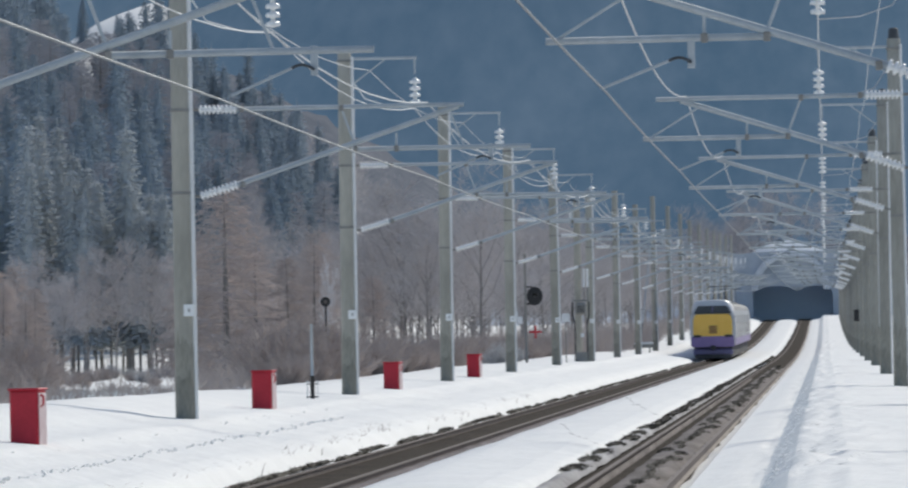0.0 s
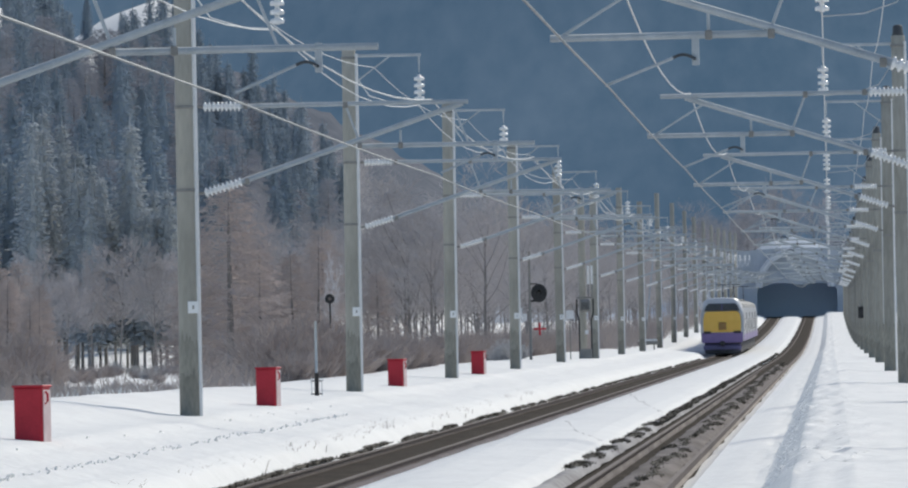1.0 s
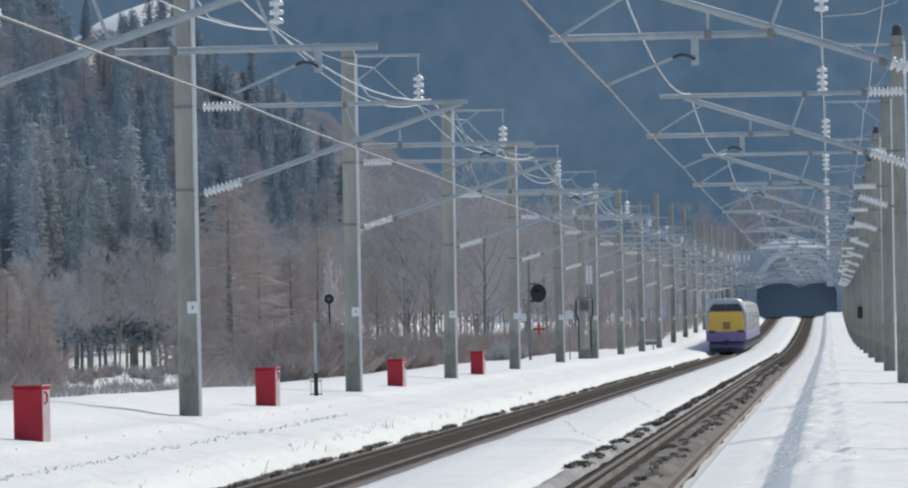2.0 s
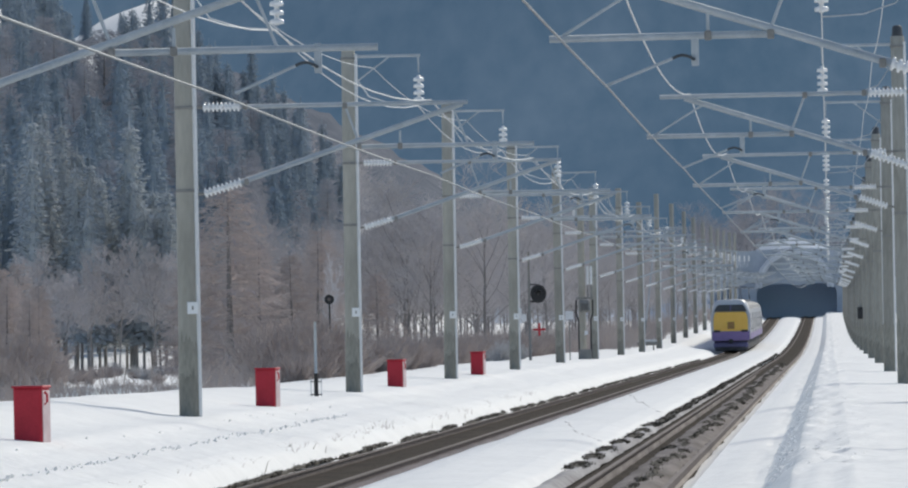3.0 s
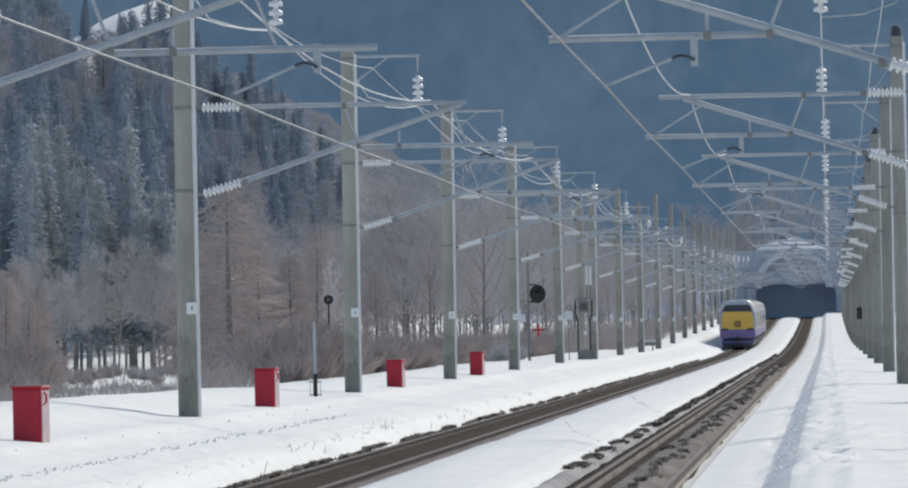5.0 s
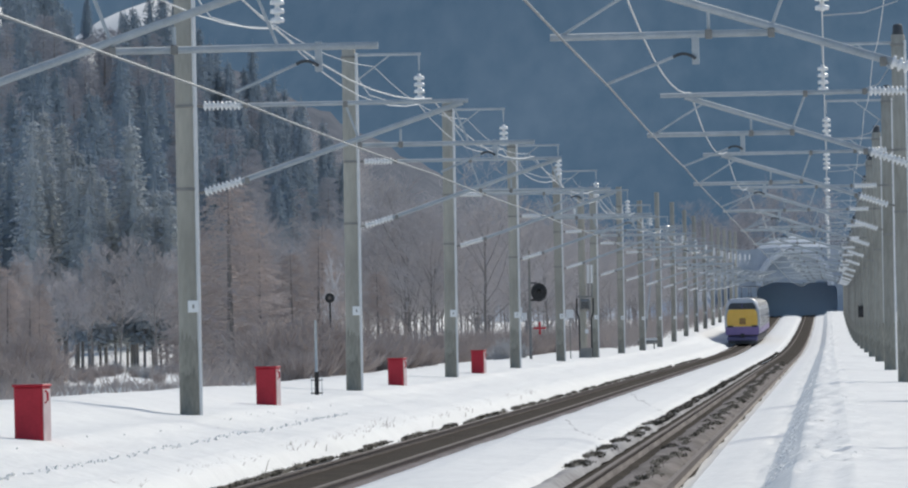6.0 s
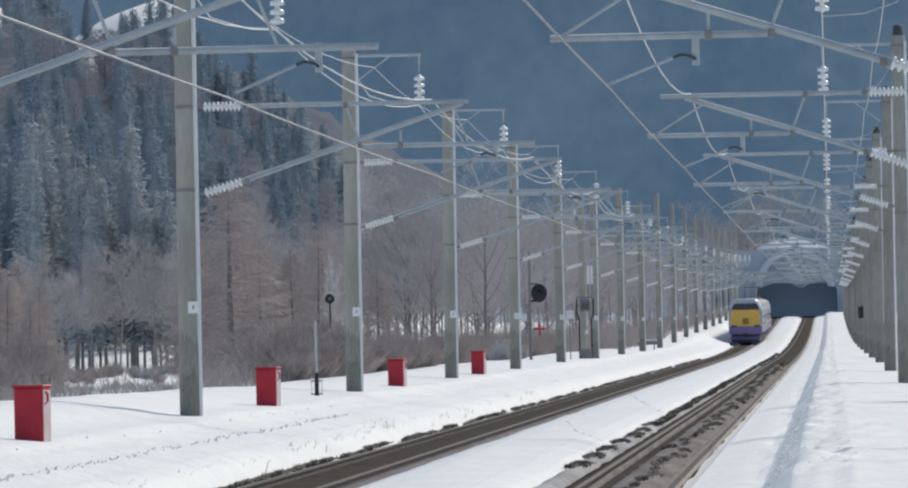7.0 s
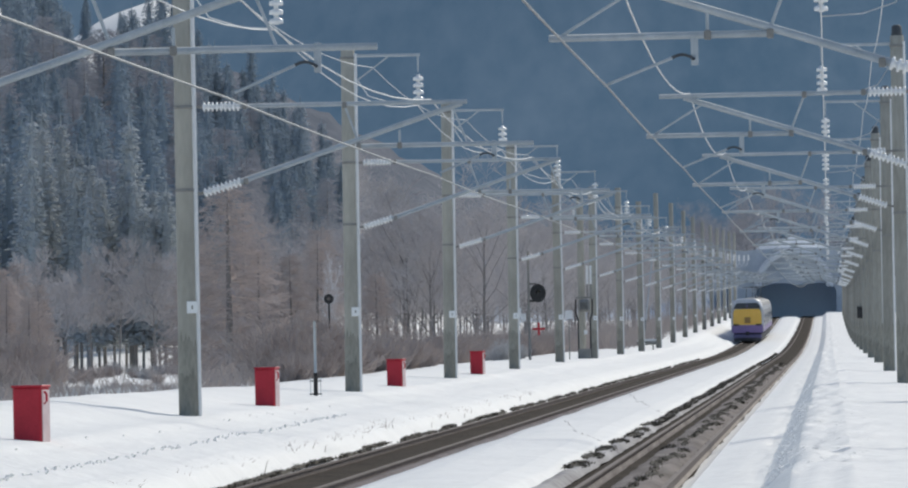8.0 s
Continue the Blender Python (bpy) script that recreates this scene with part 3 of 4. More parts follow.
def portal_hill(x, y):
    dx = abs(x - TUNNEL_X)
    side = 12.4 - 0.05 * dx * dx if dx < 9 else max(4.6, 8.35 - (dx - 9) * 0.30)
    if y < PORTAL_Y + 1.2:
        k = max(0.0, (y - 1026.0) / 28.0)
        return 0.0 if dx < 9.3 else 2.0 + (side - 2.0) * k * k * (3 - 2 * k)
    up = y - PORTAL_Y - 1.2
    return side + min(up, 9.0) * 0.10 - max(0.0, up - 25) * 0.12 + noise.noise((x * 0.08, y * 0.05, 2.0)) * min(1.2, up * 0.1)


def wood_hill(x, y):
    """The wooded slope beside the line: climbs away from it."""
    k = min(1.0, max(0.0, (y - 470) / 330))
    q = min(1.0, max(0.0, (y - 450) / 50)) * min(1.0, max(0.0, (-33 - x) / 6))
    return -0.8 + 1.9 * q * q * (3 - 2 * q) + float(np.interp(-43 - x, [0, 20, 31, 60, 200], [0, 16.5, 19.5, 42, 100])) * k * k * (3 - 2 * k) + noise.noise((x * 0.05, y * 0.015, 5.0)) * 2.0 * k * min(1.0, max(0.0, (-40 - x) / 15))


def snow_slope(x, y):
    return float(np.interp(x, [-190, -140, -124, -117, -108, -104.2, -103, -101, -96, -70], [20, 40, 50, 54.5, 57.5, 55.0, 40.0, 28, 12, 0])) - abs(y - 1290) * 0.25


def foothill(x, y):
    """Low wooded ridge between the line and the mountain."""
    ridge = float(np.interp(x, [-260, -140, -95, -80, -66, -52, -40, -28, -15, 5, 40, 120], [70, 56, 45, 38, 30, 22, 16.5, 14.5, 15.5, 16, 17, 30]))
    k = max(0.0, 1.0 - abs(y - 1260.0) / 150.0)
    tops = noise.noise((x * 0.35, y * 0.2, 6.0)) * 1.3 + noise.noise((x * 0.9, y * 0.4, 2.0)) * 0.7
    return -4 + (ridge + 4) * k ** 0.6 + tops * k


def mountain(x, y):
    d = min(1.0, max(0.0, (y - 1500) / 2600))
    return -5 + 520 * d ** 0.9 + noise.fractal((x * 0.0022, y * 0.0016, 3.0), 0.9, 2.1, 5) * 95 * min(1.0, d * 2.5) + abs(x + 60) * 0.05 * d


def build_hills():
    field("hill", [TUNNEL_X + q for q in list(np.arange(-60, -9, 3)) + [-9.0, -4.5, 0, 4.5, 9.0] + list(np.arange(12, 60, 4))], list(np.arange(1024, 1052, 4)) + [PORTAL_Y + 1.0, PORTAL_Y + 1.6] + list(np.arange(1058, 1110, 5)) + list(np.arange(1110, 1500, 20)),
          portal_hill, HAZED_HILL_SNOW, "snowy wooded hill over the tunnel mouth", "hill",
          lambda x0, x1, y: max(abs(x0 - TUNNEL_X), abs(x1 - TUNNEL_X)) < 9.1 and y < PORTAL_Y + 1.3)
    field("hillside", list(np.arange(-260, -27, 5)), list(np.arange(440, 1150, 7)), wood_hill, SNOW, "snowy slope under the wood", "hill")
    field("snow_slope", list(np.arange(-190, -70, 3)), list(np.arange(1200, 1400, 10)), snow_slope, SNOW, "bright open snow slope above the wood", "snow slope")
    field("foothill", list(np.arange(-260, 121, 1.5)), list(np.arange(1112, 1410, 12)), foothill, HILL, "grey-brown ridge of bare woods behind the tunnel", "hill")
    field("mountain_backdrop", list(np.arange(-1400, 1401, 35)), list(np.arange(1500, 4700, 50)), mountain, HAZED_FOREST, "hazy blue wooded mountain far behind", "mountain")


# Snow dimmed and turned blue to carry the haze before the tunnel hill.
HAZED_HILL_SNOW = material("hazed_hill_snow", (0.30, 0.36, 0.44), (0.54, 0.61, 0.70), 0.10, 0.9, 0, None, 0, (1, 1, 1), 0.5)

build_overhead()
train = build_train()
build_portal()
build_hills()


# ---------------------------------------------------------------- trees
rng = random.Random(11)


class Sticks:
    """Thin three-sided twigs and folded sprays gathered as plain lists."""

    def __init__(self):
        self.verts, self.faces = [], []

    def stick(self, a, b, r, r2):
        d = (b - a).normalized()
        side = d.cross(Vector((0, 0, 1)) if abs(d.z) < 0.9 else Vector((1, 0, 0))).normalized()
        up, n = side.cross(d), len(self.verts)
        for p, k in ((a, r), (b, r2)):
            self.verts += [p + side * k, p - side * k * 0.5 + up * k * 0.87, p - side * k * 0.5 - up * k * 0.87]
        self.faces += [(n, n + 1, n + 4, n + 3), (n + 1, n + 2, n + 5, n + 4), (n + 2, n, n + 3, n + 5)]

    def spray(self, base, out, side, length, width, fold):
        """A folded, pointed spray of needles."""
        n = len(self.verts)
        mid = base + out * length * 0.5
        self.verts += [base, mid + side * width + Vector((0, 0, -fold)), base + out * length, mid - side * width + Vector((0, 0, -fold)), mid + Vector((0, 0, fold * 0.4))]
        self.faces += [(n, n + 4, n + 1), (n + 1, n + 4, n + 2), (n + 2, n + 4, n + 3), (n + 3, n + 4, n)]

    def lathe(self, profile, m):
        n = len(self.verts)
        for r, z in profile:
            self.verts += [Vector((r * math.cos(math.tau * j / m), r * math.sin(math.tau * j / m), z)) for j in range(m)]
        for i in range(len(profile) - 1):
            self.faces += [(n + i * m + j, n + i * m + (j + 1) % m, n + (i + 1) * m + (j + 1) % m, n + (i + 1) * m + j) for j in range(m)]

    def limb(self, r, start, way, length, radius, depth, spread, up, forks, wood):
        """A limb and, from it, ever thinner ones."""
        pts, d = [start], way.normalized()
        steps = 3 if depth > 1 else 2 if depth else 1
        for k in range(steps):
            d = (d + Vector((r.uniform(-1, 1), r.uniform(-1, 1), r.uniform(-0.6, 1) * up)) * 0.2).normalized()
            pts.append(pts[-1] + d * length / steps)
        sink = wood if depth > 2 else self
        for k in range(steps):
            sink.stick(pts[k], pts[k + 1], max(0.010, radius * (1 - 0.55 * k / steps)), max(0.008, radius * (1 - 0.55 * (k + 1) / steps)))
        if depth == 0:
            return
        for i in range(forks[depth]):
            k = r.uniform(0.25, 1.0)
            seg = min(steps - 1, int(k * steps))
            at = pts[seg].lerp(pts[seg + 1], k * steps - seg)
            side = Vector((r.uniform(-1, 1), r.uniform(-1, 1), r.uniform(-0.2, 0.7) * up)).normalized()
            self.limb(r, at, d * (1 - spread) + side * spread, length * r.uniform(0.45, 0.68), radius * 0.5, depth - 1, spread, up, forks, wood)


def listed(name, sticks, mat, parent=None):
    """Links gathered twigs as one mesh object."""
    me = bpy.data.meshes.new(name)
    me.from_pydata([tuple(v) for v in sticks.verts], [], sticks.faces)
    me.materials.append(mat)
    ob = new(name, me)
    if parent is not None:
        ob.parent = parent
    return ob


def cedar_meshes(height, low, seed, fine=1.0):
    """Trunk and crown of a narrow evergreen: short clumped sprays on level boughs."""
    r = random.Random(seed)
    trunk, crown = Sticks(), Sticks()
    trunk.lathe([(0.12, -0.6), (0.10, height * 0.3), (0.07, height * 0.6), (0.02, height * 0.98)], 6)
    z, wide = low, height * 0.118
    while z < height * 0.985:
        k = (z - low) / (height - low)
        reach = wide * (1 - k) ** 0.7 * (0.72 + 0.28 * min(1, k * 5)) * r.uniform(0.8, 1.12) + 0.12
        boughs = int((9 if k < 0.75 else 6) * fine + 1)
        a0 = r.uniform(0, 6.3)
        for i in range(boughs):
            a = a0 + math.tau * i / boughs + r.uniform(-0.3, 0.3)
            l = reach * r.uniform(0.6, 1.2)
            sag = r.uniform(0.1, 0.5)
            for j in range(4):
                q = 0.35 + 0.2 * j + r.uniform(-0.08, 0.08)
                b = a + r.uniform(-0.35, 0.35)
                d, side = Vector((math.cos(b), math.sin(b), 0)), Vector((-math.sin(b), math.cos(b), r.uniform(-0.4, 0.4)))
                base = d * l * q + Vector((0, 0, z - sag * l * q * q + r.uniform(-0.15, 0.15)))
                out = (d + Vector((0, 0, r.uniform(-0.75, 0.15)))).normalized()
                n = r.uniform(0.26, 0.5) * (1.15 - 0.5 * k) / fine ** 0.5
                crown.spray(base, out, side, n, n * r.uniform(0.28, 0.48), n * r.uniform(0.08, 0.22))
        z += height * 0.0165 / fine * r.uniform(0.8, 1.2)
    crown.lathe([(0.05 + 0.5 * wide * (1 - j / 11) ** 0.8 * r.uniform(0.8, 1.1), low + 0.9 + (height * 0.95 - low - 0.6) * j / 11) for j in range(12)], 8)
    crown.lathe([(0.14, height * 0.88), (0.07, height * 0.95), (0.01, height * 1.03)], 5)
    return trunk, crown


def bare_meshes(height, seed, fork=5, split=True, low=0.18):
    """Trunk and fine-twigged leafless crown of a broadleaf tree."""
    r = random.Random(seed)
    trunk, crown = Sticks(), Sticks()
    lean = Vector((r.uniform(-0.08, 0.08), r.uniform(-0.08, 0.08), 1))
    trunk.stick(lean * -0.6, lean * height * 0.35, 0.12 * height / 10, 0.08 * height / 10)
    trunk.stick(lean * height * 0.35, lean * height * 0.68, 0.08 * height / 10, 0.03 * height / 10)
    for i in range(13):
        k = low + (0.66 - low) * i / 12
        a = i * 2.4 + r.uniform(-0.4, 0.4)
        way = Vector((math.cos(a), math.sin(a), 0.75 + k * 1.6))
        crown.limb(r, lean * height * k, way, height * (0.44 - 0.20 * k) * r.uniform(0.8, 1.15), 0.030 * height / 10, 3, 0.6, 0.9, (0, fork + 1, fork, fork), trunk if split else crown)
    return trunk, crown


def larch_meshes(height, seed):
    """Trunk and leafless, cone-shaped crown: level boughs hung with many fine twigs."""
    r = random.Random(seed)
    trunk, crown = Sticks(), Sticks()
    trunk.lathe([(0.13, -0.6), (0.11, height * 0.3), (0.06, height * 0.7), (0.012, height)], 6)
    count = int(height * 19)
    for i in range(count):
        k = 0.07 + 0.91 * i / count
        a = i * 2.4 + r.uniform(-0.5, 0.5)
        l = height * 0.27 * (1 - k) ** 0.72 * r.uniform(0.62, 1.15) + 0.15
        d, side = Vector((math.cos(a), math.sin(a), 0)), Vector((-math.sin(a), math.cos(a), 0))
        start, lift = Vector((0, 0, height * k)), r.uniform(-0.12, 0.22)
        pts = [start + d * l * q + Vector((0, 0, l * (lift * q + 0.18 * q * q - 0.12 * q))) for q in (0, 0.35, 0.7, 1.0)]
        for j in range(3):
            crown.stick(pts[j], pts[j + 1], 0.024 - 0.006 * j, 0.018 - 0.006 * j)
        for j in range(int(5 + l * 9)):
            q = r.uniform(0.15, 1.0) * 2.999
            at = pts[int(q)].lerp(pts[int(q) + 1], q - int(q))
            way = (d * r.uniform(0.2, 0.9) + side * r.uniform(-1, 1) + Vector((0, 0, r.uniform(-0.7, 0.35)))).normalized()
            n = r.uniform(0.22, 0.55)
            tip = at + way * n
            crown.stick(at, tip, 0.011, 0.007)
            for _ in range(2):
                own = (way + Vector((r.uniform(-1, 1), r.uniform(-1, 1), r.uniform(-0.9, 0.5)))).normalized()
                crown.stick(at.lerp(tip, r.uniform(0.2, 0.8)), at.lerp(tip, 0.6) + own * n * 0.5, 0.009, 0.006)
    return trunk, crown


def shrub_mesh(seed, tall=1.5):
    """A round leafless bush of many splayed stems."""
    r = random.Random(seed)
    bush = Sticks()
    for i in range(170):
        a, out = r.uniform(0, math.tau), r.random() ** 0.7
        way = Vector((math.cos(a) * out, math.sin(a) * out, r.uniform(0.5, 1.15))).normalized()
        foot = Vector((r.gauss(0, 0.22), r.gauss(0, 0.22), -0.15))
        n = tall * r.uniform(0.55, 1.0)
        tip = foot + way * n
        bush.stick(foot, tip, 0.013, 0.008)
        for _ in range(6):
            at = foot.lerp(tip, r.uniform(0.35, 1.0))
            own = (way + Vector((r.uniform(-1, 1), r.uniform(-1, 1), r.uniform(-0.4, 0.8))) * 0.9).normalized()
            bush.stick(at, at + own * r.uniform(0.15, 0.42), 0.009, 0.006)
    return bush


def tree(name, meshes, bark, crown_mat, label, category, group):
    t = new(name)
    listed("trunk", meshes[0], bark, t)
    listed("crown", meshes[1], crown_mat, t)
    return tagged(t, label, category, group)


class Stand:
    """A few tree models, set out again and again."""

    def __init__(self, models):
        self.models, self.used = models, set()

    def put(self, x, y, z, size=1.0, wide=1.0):
        k = rng.randrange(len(self.models))
        m = pose(x, y, z, rng.uniform(-1.5, 1.5), rng.uniform(-1.5, 1.5), rng.uniform(0, 360))
        ob = self.models[k]
        if k in self.used:
            ob = copy_thing(ob, m)
        else:
            ob.matrix_basis = m
            self.used.add(k)
        ob.scale = (size * wide * rng.uniform(0.9, 1.1), size * wide * rng.uniform(0.9, 1.1), size)


def land(x, y):
    return max(wood_hill(x, y) if y > 445 and x < -28 else -9, float(np.interp(x, SX, SZ)) + rise(y)) - 0.1


def joined_wood(name, models, spots):
    """The crowded trees deeper in the wood, as one mass."""
    verts, faces = [], []
    for k, (x, y, z, size) in enumerate(spots):
        turn = pose(x, y, z, rng.uniform(-1.5, 1.5), rng.uniform(-1.5, 1.5), rng.uniform(0, 360)) @ Matrix.Scale(size, 4)
        for sticks in models[k % len(models)]:
            n = len(verts)
            verts.extend(tuple(turn @ v) for v in sticks.verts)
            faces.extend(tuple(n + q for q in f) for f in sticks.faces)
    me = bpy.data.meshes.new(name)
    me.from_pydata(verts, [], faces)
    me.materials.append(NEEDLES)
    tagged(new(name, me), "crowded dark cedars deeper in the snowy wood", "cedar wood", "", "stuff")


def clearing(x, y):
    """The open snow before the cedar trunks."""
    return -0.0985 < x / y < -0.081 and y < 470


def glade(x, y):
    """The open snowy rise behind the first cedar trunks."""
    return -0.1 < x / y < -0.079 and 453 < y < 490


def build_woods():
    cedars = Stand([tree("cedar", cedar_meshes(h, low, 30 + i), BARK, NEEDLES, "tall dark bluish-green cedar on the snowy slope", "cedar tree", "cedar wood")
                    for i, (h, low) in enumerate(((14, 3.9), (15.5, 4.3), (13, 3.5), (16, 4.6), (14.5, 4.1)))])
    front_cedars = Stand([tree("cedar", cedar_meshes(h, low, 40 + i), BARK, NEEDLES_FRONT, "tall pale cedar in the front row of the snowy slope", "cedar tree", "cedar wood")
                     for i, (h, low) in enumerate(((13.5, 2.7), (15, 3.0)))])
    edge = ([430, 470, 560, 800, 900], [-36.5, -37, -39, -48, -54])
    for i in range(188):
        y = 432 + 440 * rng.random() ** 1.25
        x = float(np.interp(y, *edge)) - 34 * (y / 800) * rng.random() - 1
        if not glade(x, y):
            (front_cedars if y < 500 else cedars).put(x, y, land(x, y), rng.uniform(0.72, 1.05))
    rear = []
    for i in range(150):
        y = 450 + 420 * rng.random() ** 1.1
        x = float(np.interp(y, *edge)) - 34 * (y / 800) * (0.15 + 0.85 * rng.random()) - 1
        if not glade(x, y):
            rear.append((x, y, land(x, y), rng.uniform(0.75, 1.05)))
    for i in range(15):
        y = rng.uniform(436, 450)
        x = y * (-0.0978 + 0.0152 * (i + rng.uniform(-0.3, 0.3)) / 14)
        front_cedars.put(x, y, land(x, y), rng.uniform(0.62, 0.85))
    for i in range(26):
        x, y = rng.uniform(-73, -62), rng.uniform(800, 870)
        cedars.put(x, y, land(x, y), rng.uniform(0.85, 1.1))
    for i in range(34):
        y = rng.uniform(740, 850)
        x = y * rng.uniform(-0.083, -0.066)
        cedars.put(x, y, land(x, y), rng.uniform(0.75, 1.0))
    for u, y, size in ((-0.0846, 792, 1.2), (-0.0839, 800, 1.3), (-0.0833, 812, 1.25), (-0.0842, 836, 1.1), (-0.0851, 806, 1.15)):
        cedars.put(u * y, y, land(u * y, y), size)
    for x, y in ((-112, 1240), (-110.5, 1247), (-108, 1240), (-105.5, 1250)):
        cedars.put(x, y, snow_slope(x, y) - 1.0, rng.uniform(0.40, 0.6))
    for i in range(26):
        x, y = rng.uniform(-106, -96), rng.uniform(1225, 1275)
        cedars.put(x, y, snow_slope(x, y) - 1.5, rng.uniform(0.45, 0.7))
    for i in range(14):
        x, y = rng.uniform(-107, -102), rng.uniform(1212, 1230)
        cedars.put(x, y, snow_slope(x, 1235) - 3.5, rng.uniform(0.55, 0.8))
    for i in range(14):
        x, y = rng.uniform(-135, -118), rng.uniform(1235, 1290)
        cedars.put(x, y, snow_slope(x, y) - 1.5, rng.uniform(0.5, 0.7))
    joined_wood("cedar_wood", [cedar_meshes(h, low, 50 + i, 0.62) for i, (h, low) in enumerate(((14, 3.9), (15.5, 4.3), (13.5, 3.6)))], rear)
    larches = Stand([tree("larch", larch_meshes(h, 60 + i), BARK, LARCH, "leafless reddish-brown larch beyond the snowy bank", "larch tree", "larches by the line")
                     for i, h in enumerate((9.4, 9.0, 8.6))])
    for x, y, size in ((-25.2, 333, 1.0), (-27.6, 345, 0.74), (-22.9, 338, 0.6), (-34.6, 346, 0.5), (-36.4, 352, 0.55), (-26.3, 365, 0.75),
                       (-23.6, 365, 0.7), (-37.6, 360, 0.6), (-25, 390, 0.8), (-29, 395, 0.85), (-39, 380, 0.62), (-22.5, 395, 0.6), (-41, 385, 0.7), (-32, 405, 0.7),
                       (-33.9, 335, 0.45), (-35.2, 338, 0.5), (-27.2, 338, 0.66)):
        larches.put(x, y, land(x, y), size, 1.4 if size == 1.0 else 1.15)
    dull = Stand([tree("larch", larch_meshes(h, 66 + i), BARK, LARCH_HAZED, "leafless haze-toned larch among the cedars on the slope", "larch tree", "larches on the slope")
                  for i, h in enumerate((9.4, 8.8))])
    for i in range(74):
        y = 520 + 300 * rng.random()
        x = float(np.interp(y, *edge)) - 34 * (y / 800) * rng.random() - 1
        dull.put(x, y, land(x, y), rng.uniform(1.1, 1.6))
    bare = Stand([tree("bare_tree", bare_meshes(h, 80 + i), BARK, TWIGS, "leafless grey-brown broadleaf tree behind the line", "bare tree", "bare wood behind the poles")
                  for i, h in enumerate((11, 9.5, 12, 10, 10.5))])
    far = Stand([tree("bare_tree", bare_meshes(h, 90 + i, 4), BARK, TWIGS, "leafless grey-brown broadleaf tree behind the line", "bare tree", "bare wood behind the poles")
                 for i, h in enumerate((11, 9.5, 12))])
    for i in range(170):
        y = 430 + 640 * rng.random()
        lo = float(np.interp(y, [430, 800, 860, 1070], [-34, -46, -76, -82]))
        x = -17.5 - (-17.5 - lo) * rng.random() ** 0.9
        (bare if y < 760 else far).put(x, y, land(x, y), rng.uniform(0.6, 1.0))
    for i in range(26):
        x = TUNNEL_X + rng.uniform(-40, 30)
        y = rng.uniform(1072, 1110)
        far.put(x, y, portal_hill(x, y) - 0.3, rng.uniform(0.5, 0.8))
    for i in range(16):
        y = rng.uniform(1074, 1112)
        x = y * rng.uniform(-0.0172, -0.0088)
        far.put(x, y, portal_hill(x, y) - 0.3, rng.uniform(0.7, 1.1))
    for i in range(32):
        x, y = -16.5 - 26 * rng.random(), rng.uniform(1000, 1075)
        far.put(x, y, land(x, y), rng.uniform(0.5, 0.85))
    for i in range(9):
        y = rng.uniform(385, 430)
        x = -33.5 - 11 * rng.random()
        if clearing(x, y):
            continue
        larches.put(x, y, land(x, y), rng.uniform(0.45, 0.8))
    young = Stand([tree("young_tree", bare_meshes(6.2, 105, 5, True, 0.21), BARK, TWIGS, "young leafless brownish tree before the cedars", "bare tree", "young trees before the cedars")])
    for i in range(7):
        y = rng.uniform(416, 434)
        x = y * (-0.1 + 0.0205 * (i + rng.uniform(-0.4, 0.4)) / 6)
        young.put(x, y, land(x, y), rng.uniform(0.8, 1.15), 0.9)
    for i in range(26):
        x, y = -14.8 - 14 * rng.random(), rng.uniform(880, 1026)
        far.put(x, y, land(x, y), rng.uniform(0.5, 0.85))
    for i in range(18):
        x, y = rng.uniform(6, 30), rng.uniform(650, 1040)
        far.put(x, y, land(x, y), rng.uniform(0.5, 0.8))
    pale = tree("frosted_birch", bare_meshes(5.0, 99, 3, False), BARK, SNOW_OLD, "small birch with snow-laden pale branches", "birch tree", "")
    pale.matrix_basis = pose(-18.9, 300, land(-18.9, 300), 0, 2, 40)
    pale.scale = (0.26, 0.26, 0.95)


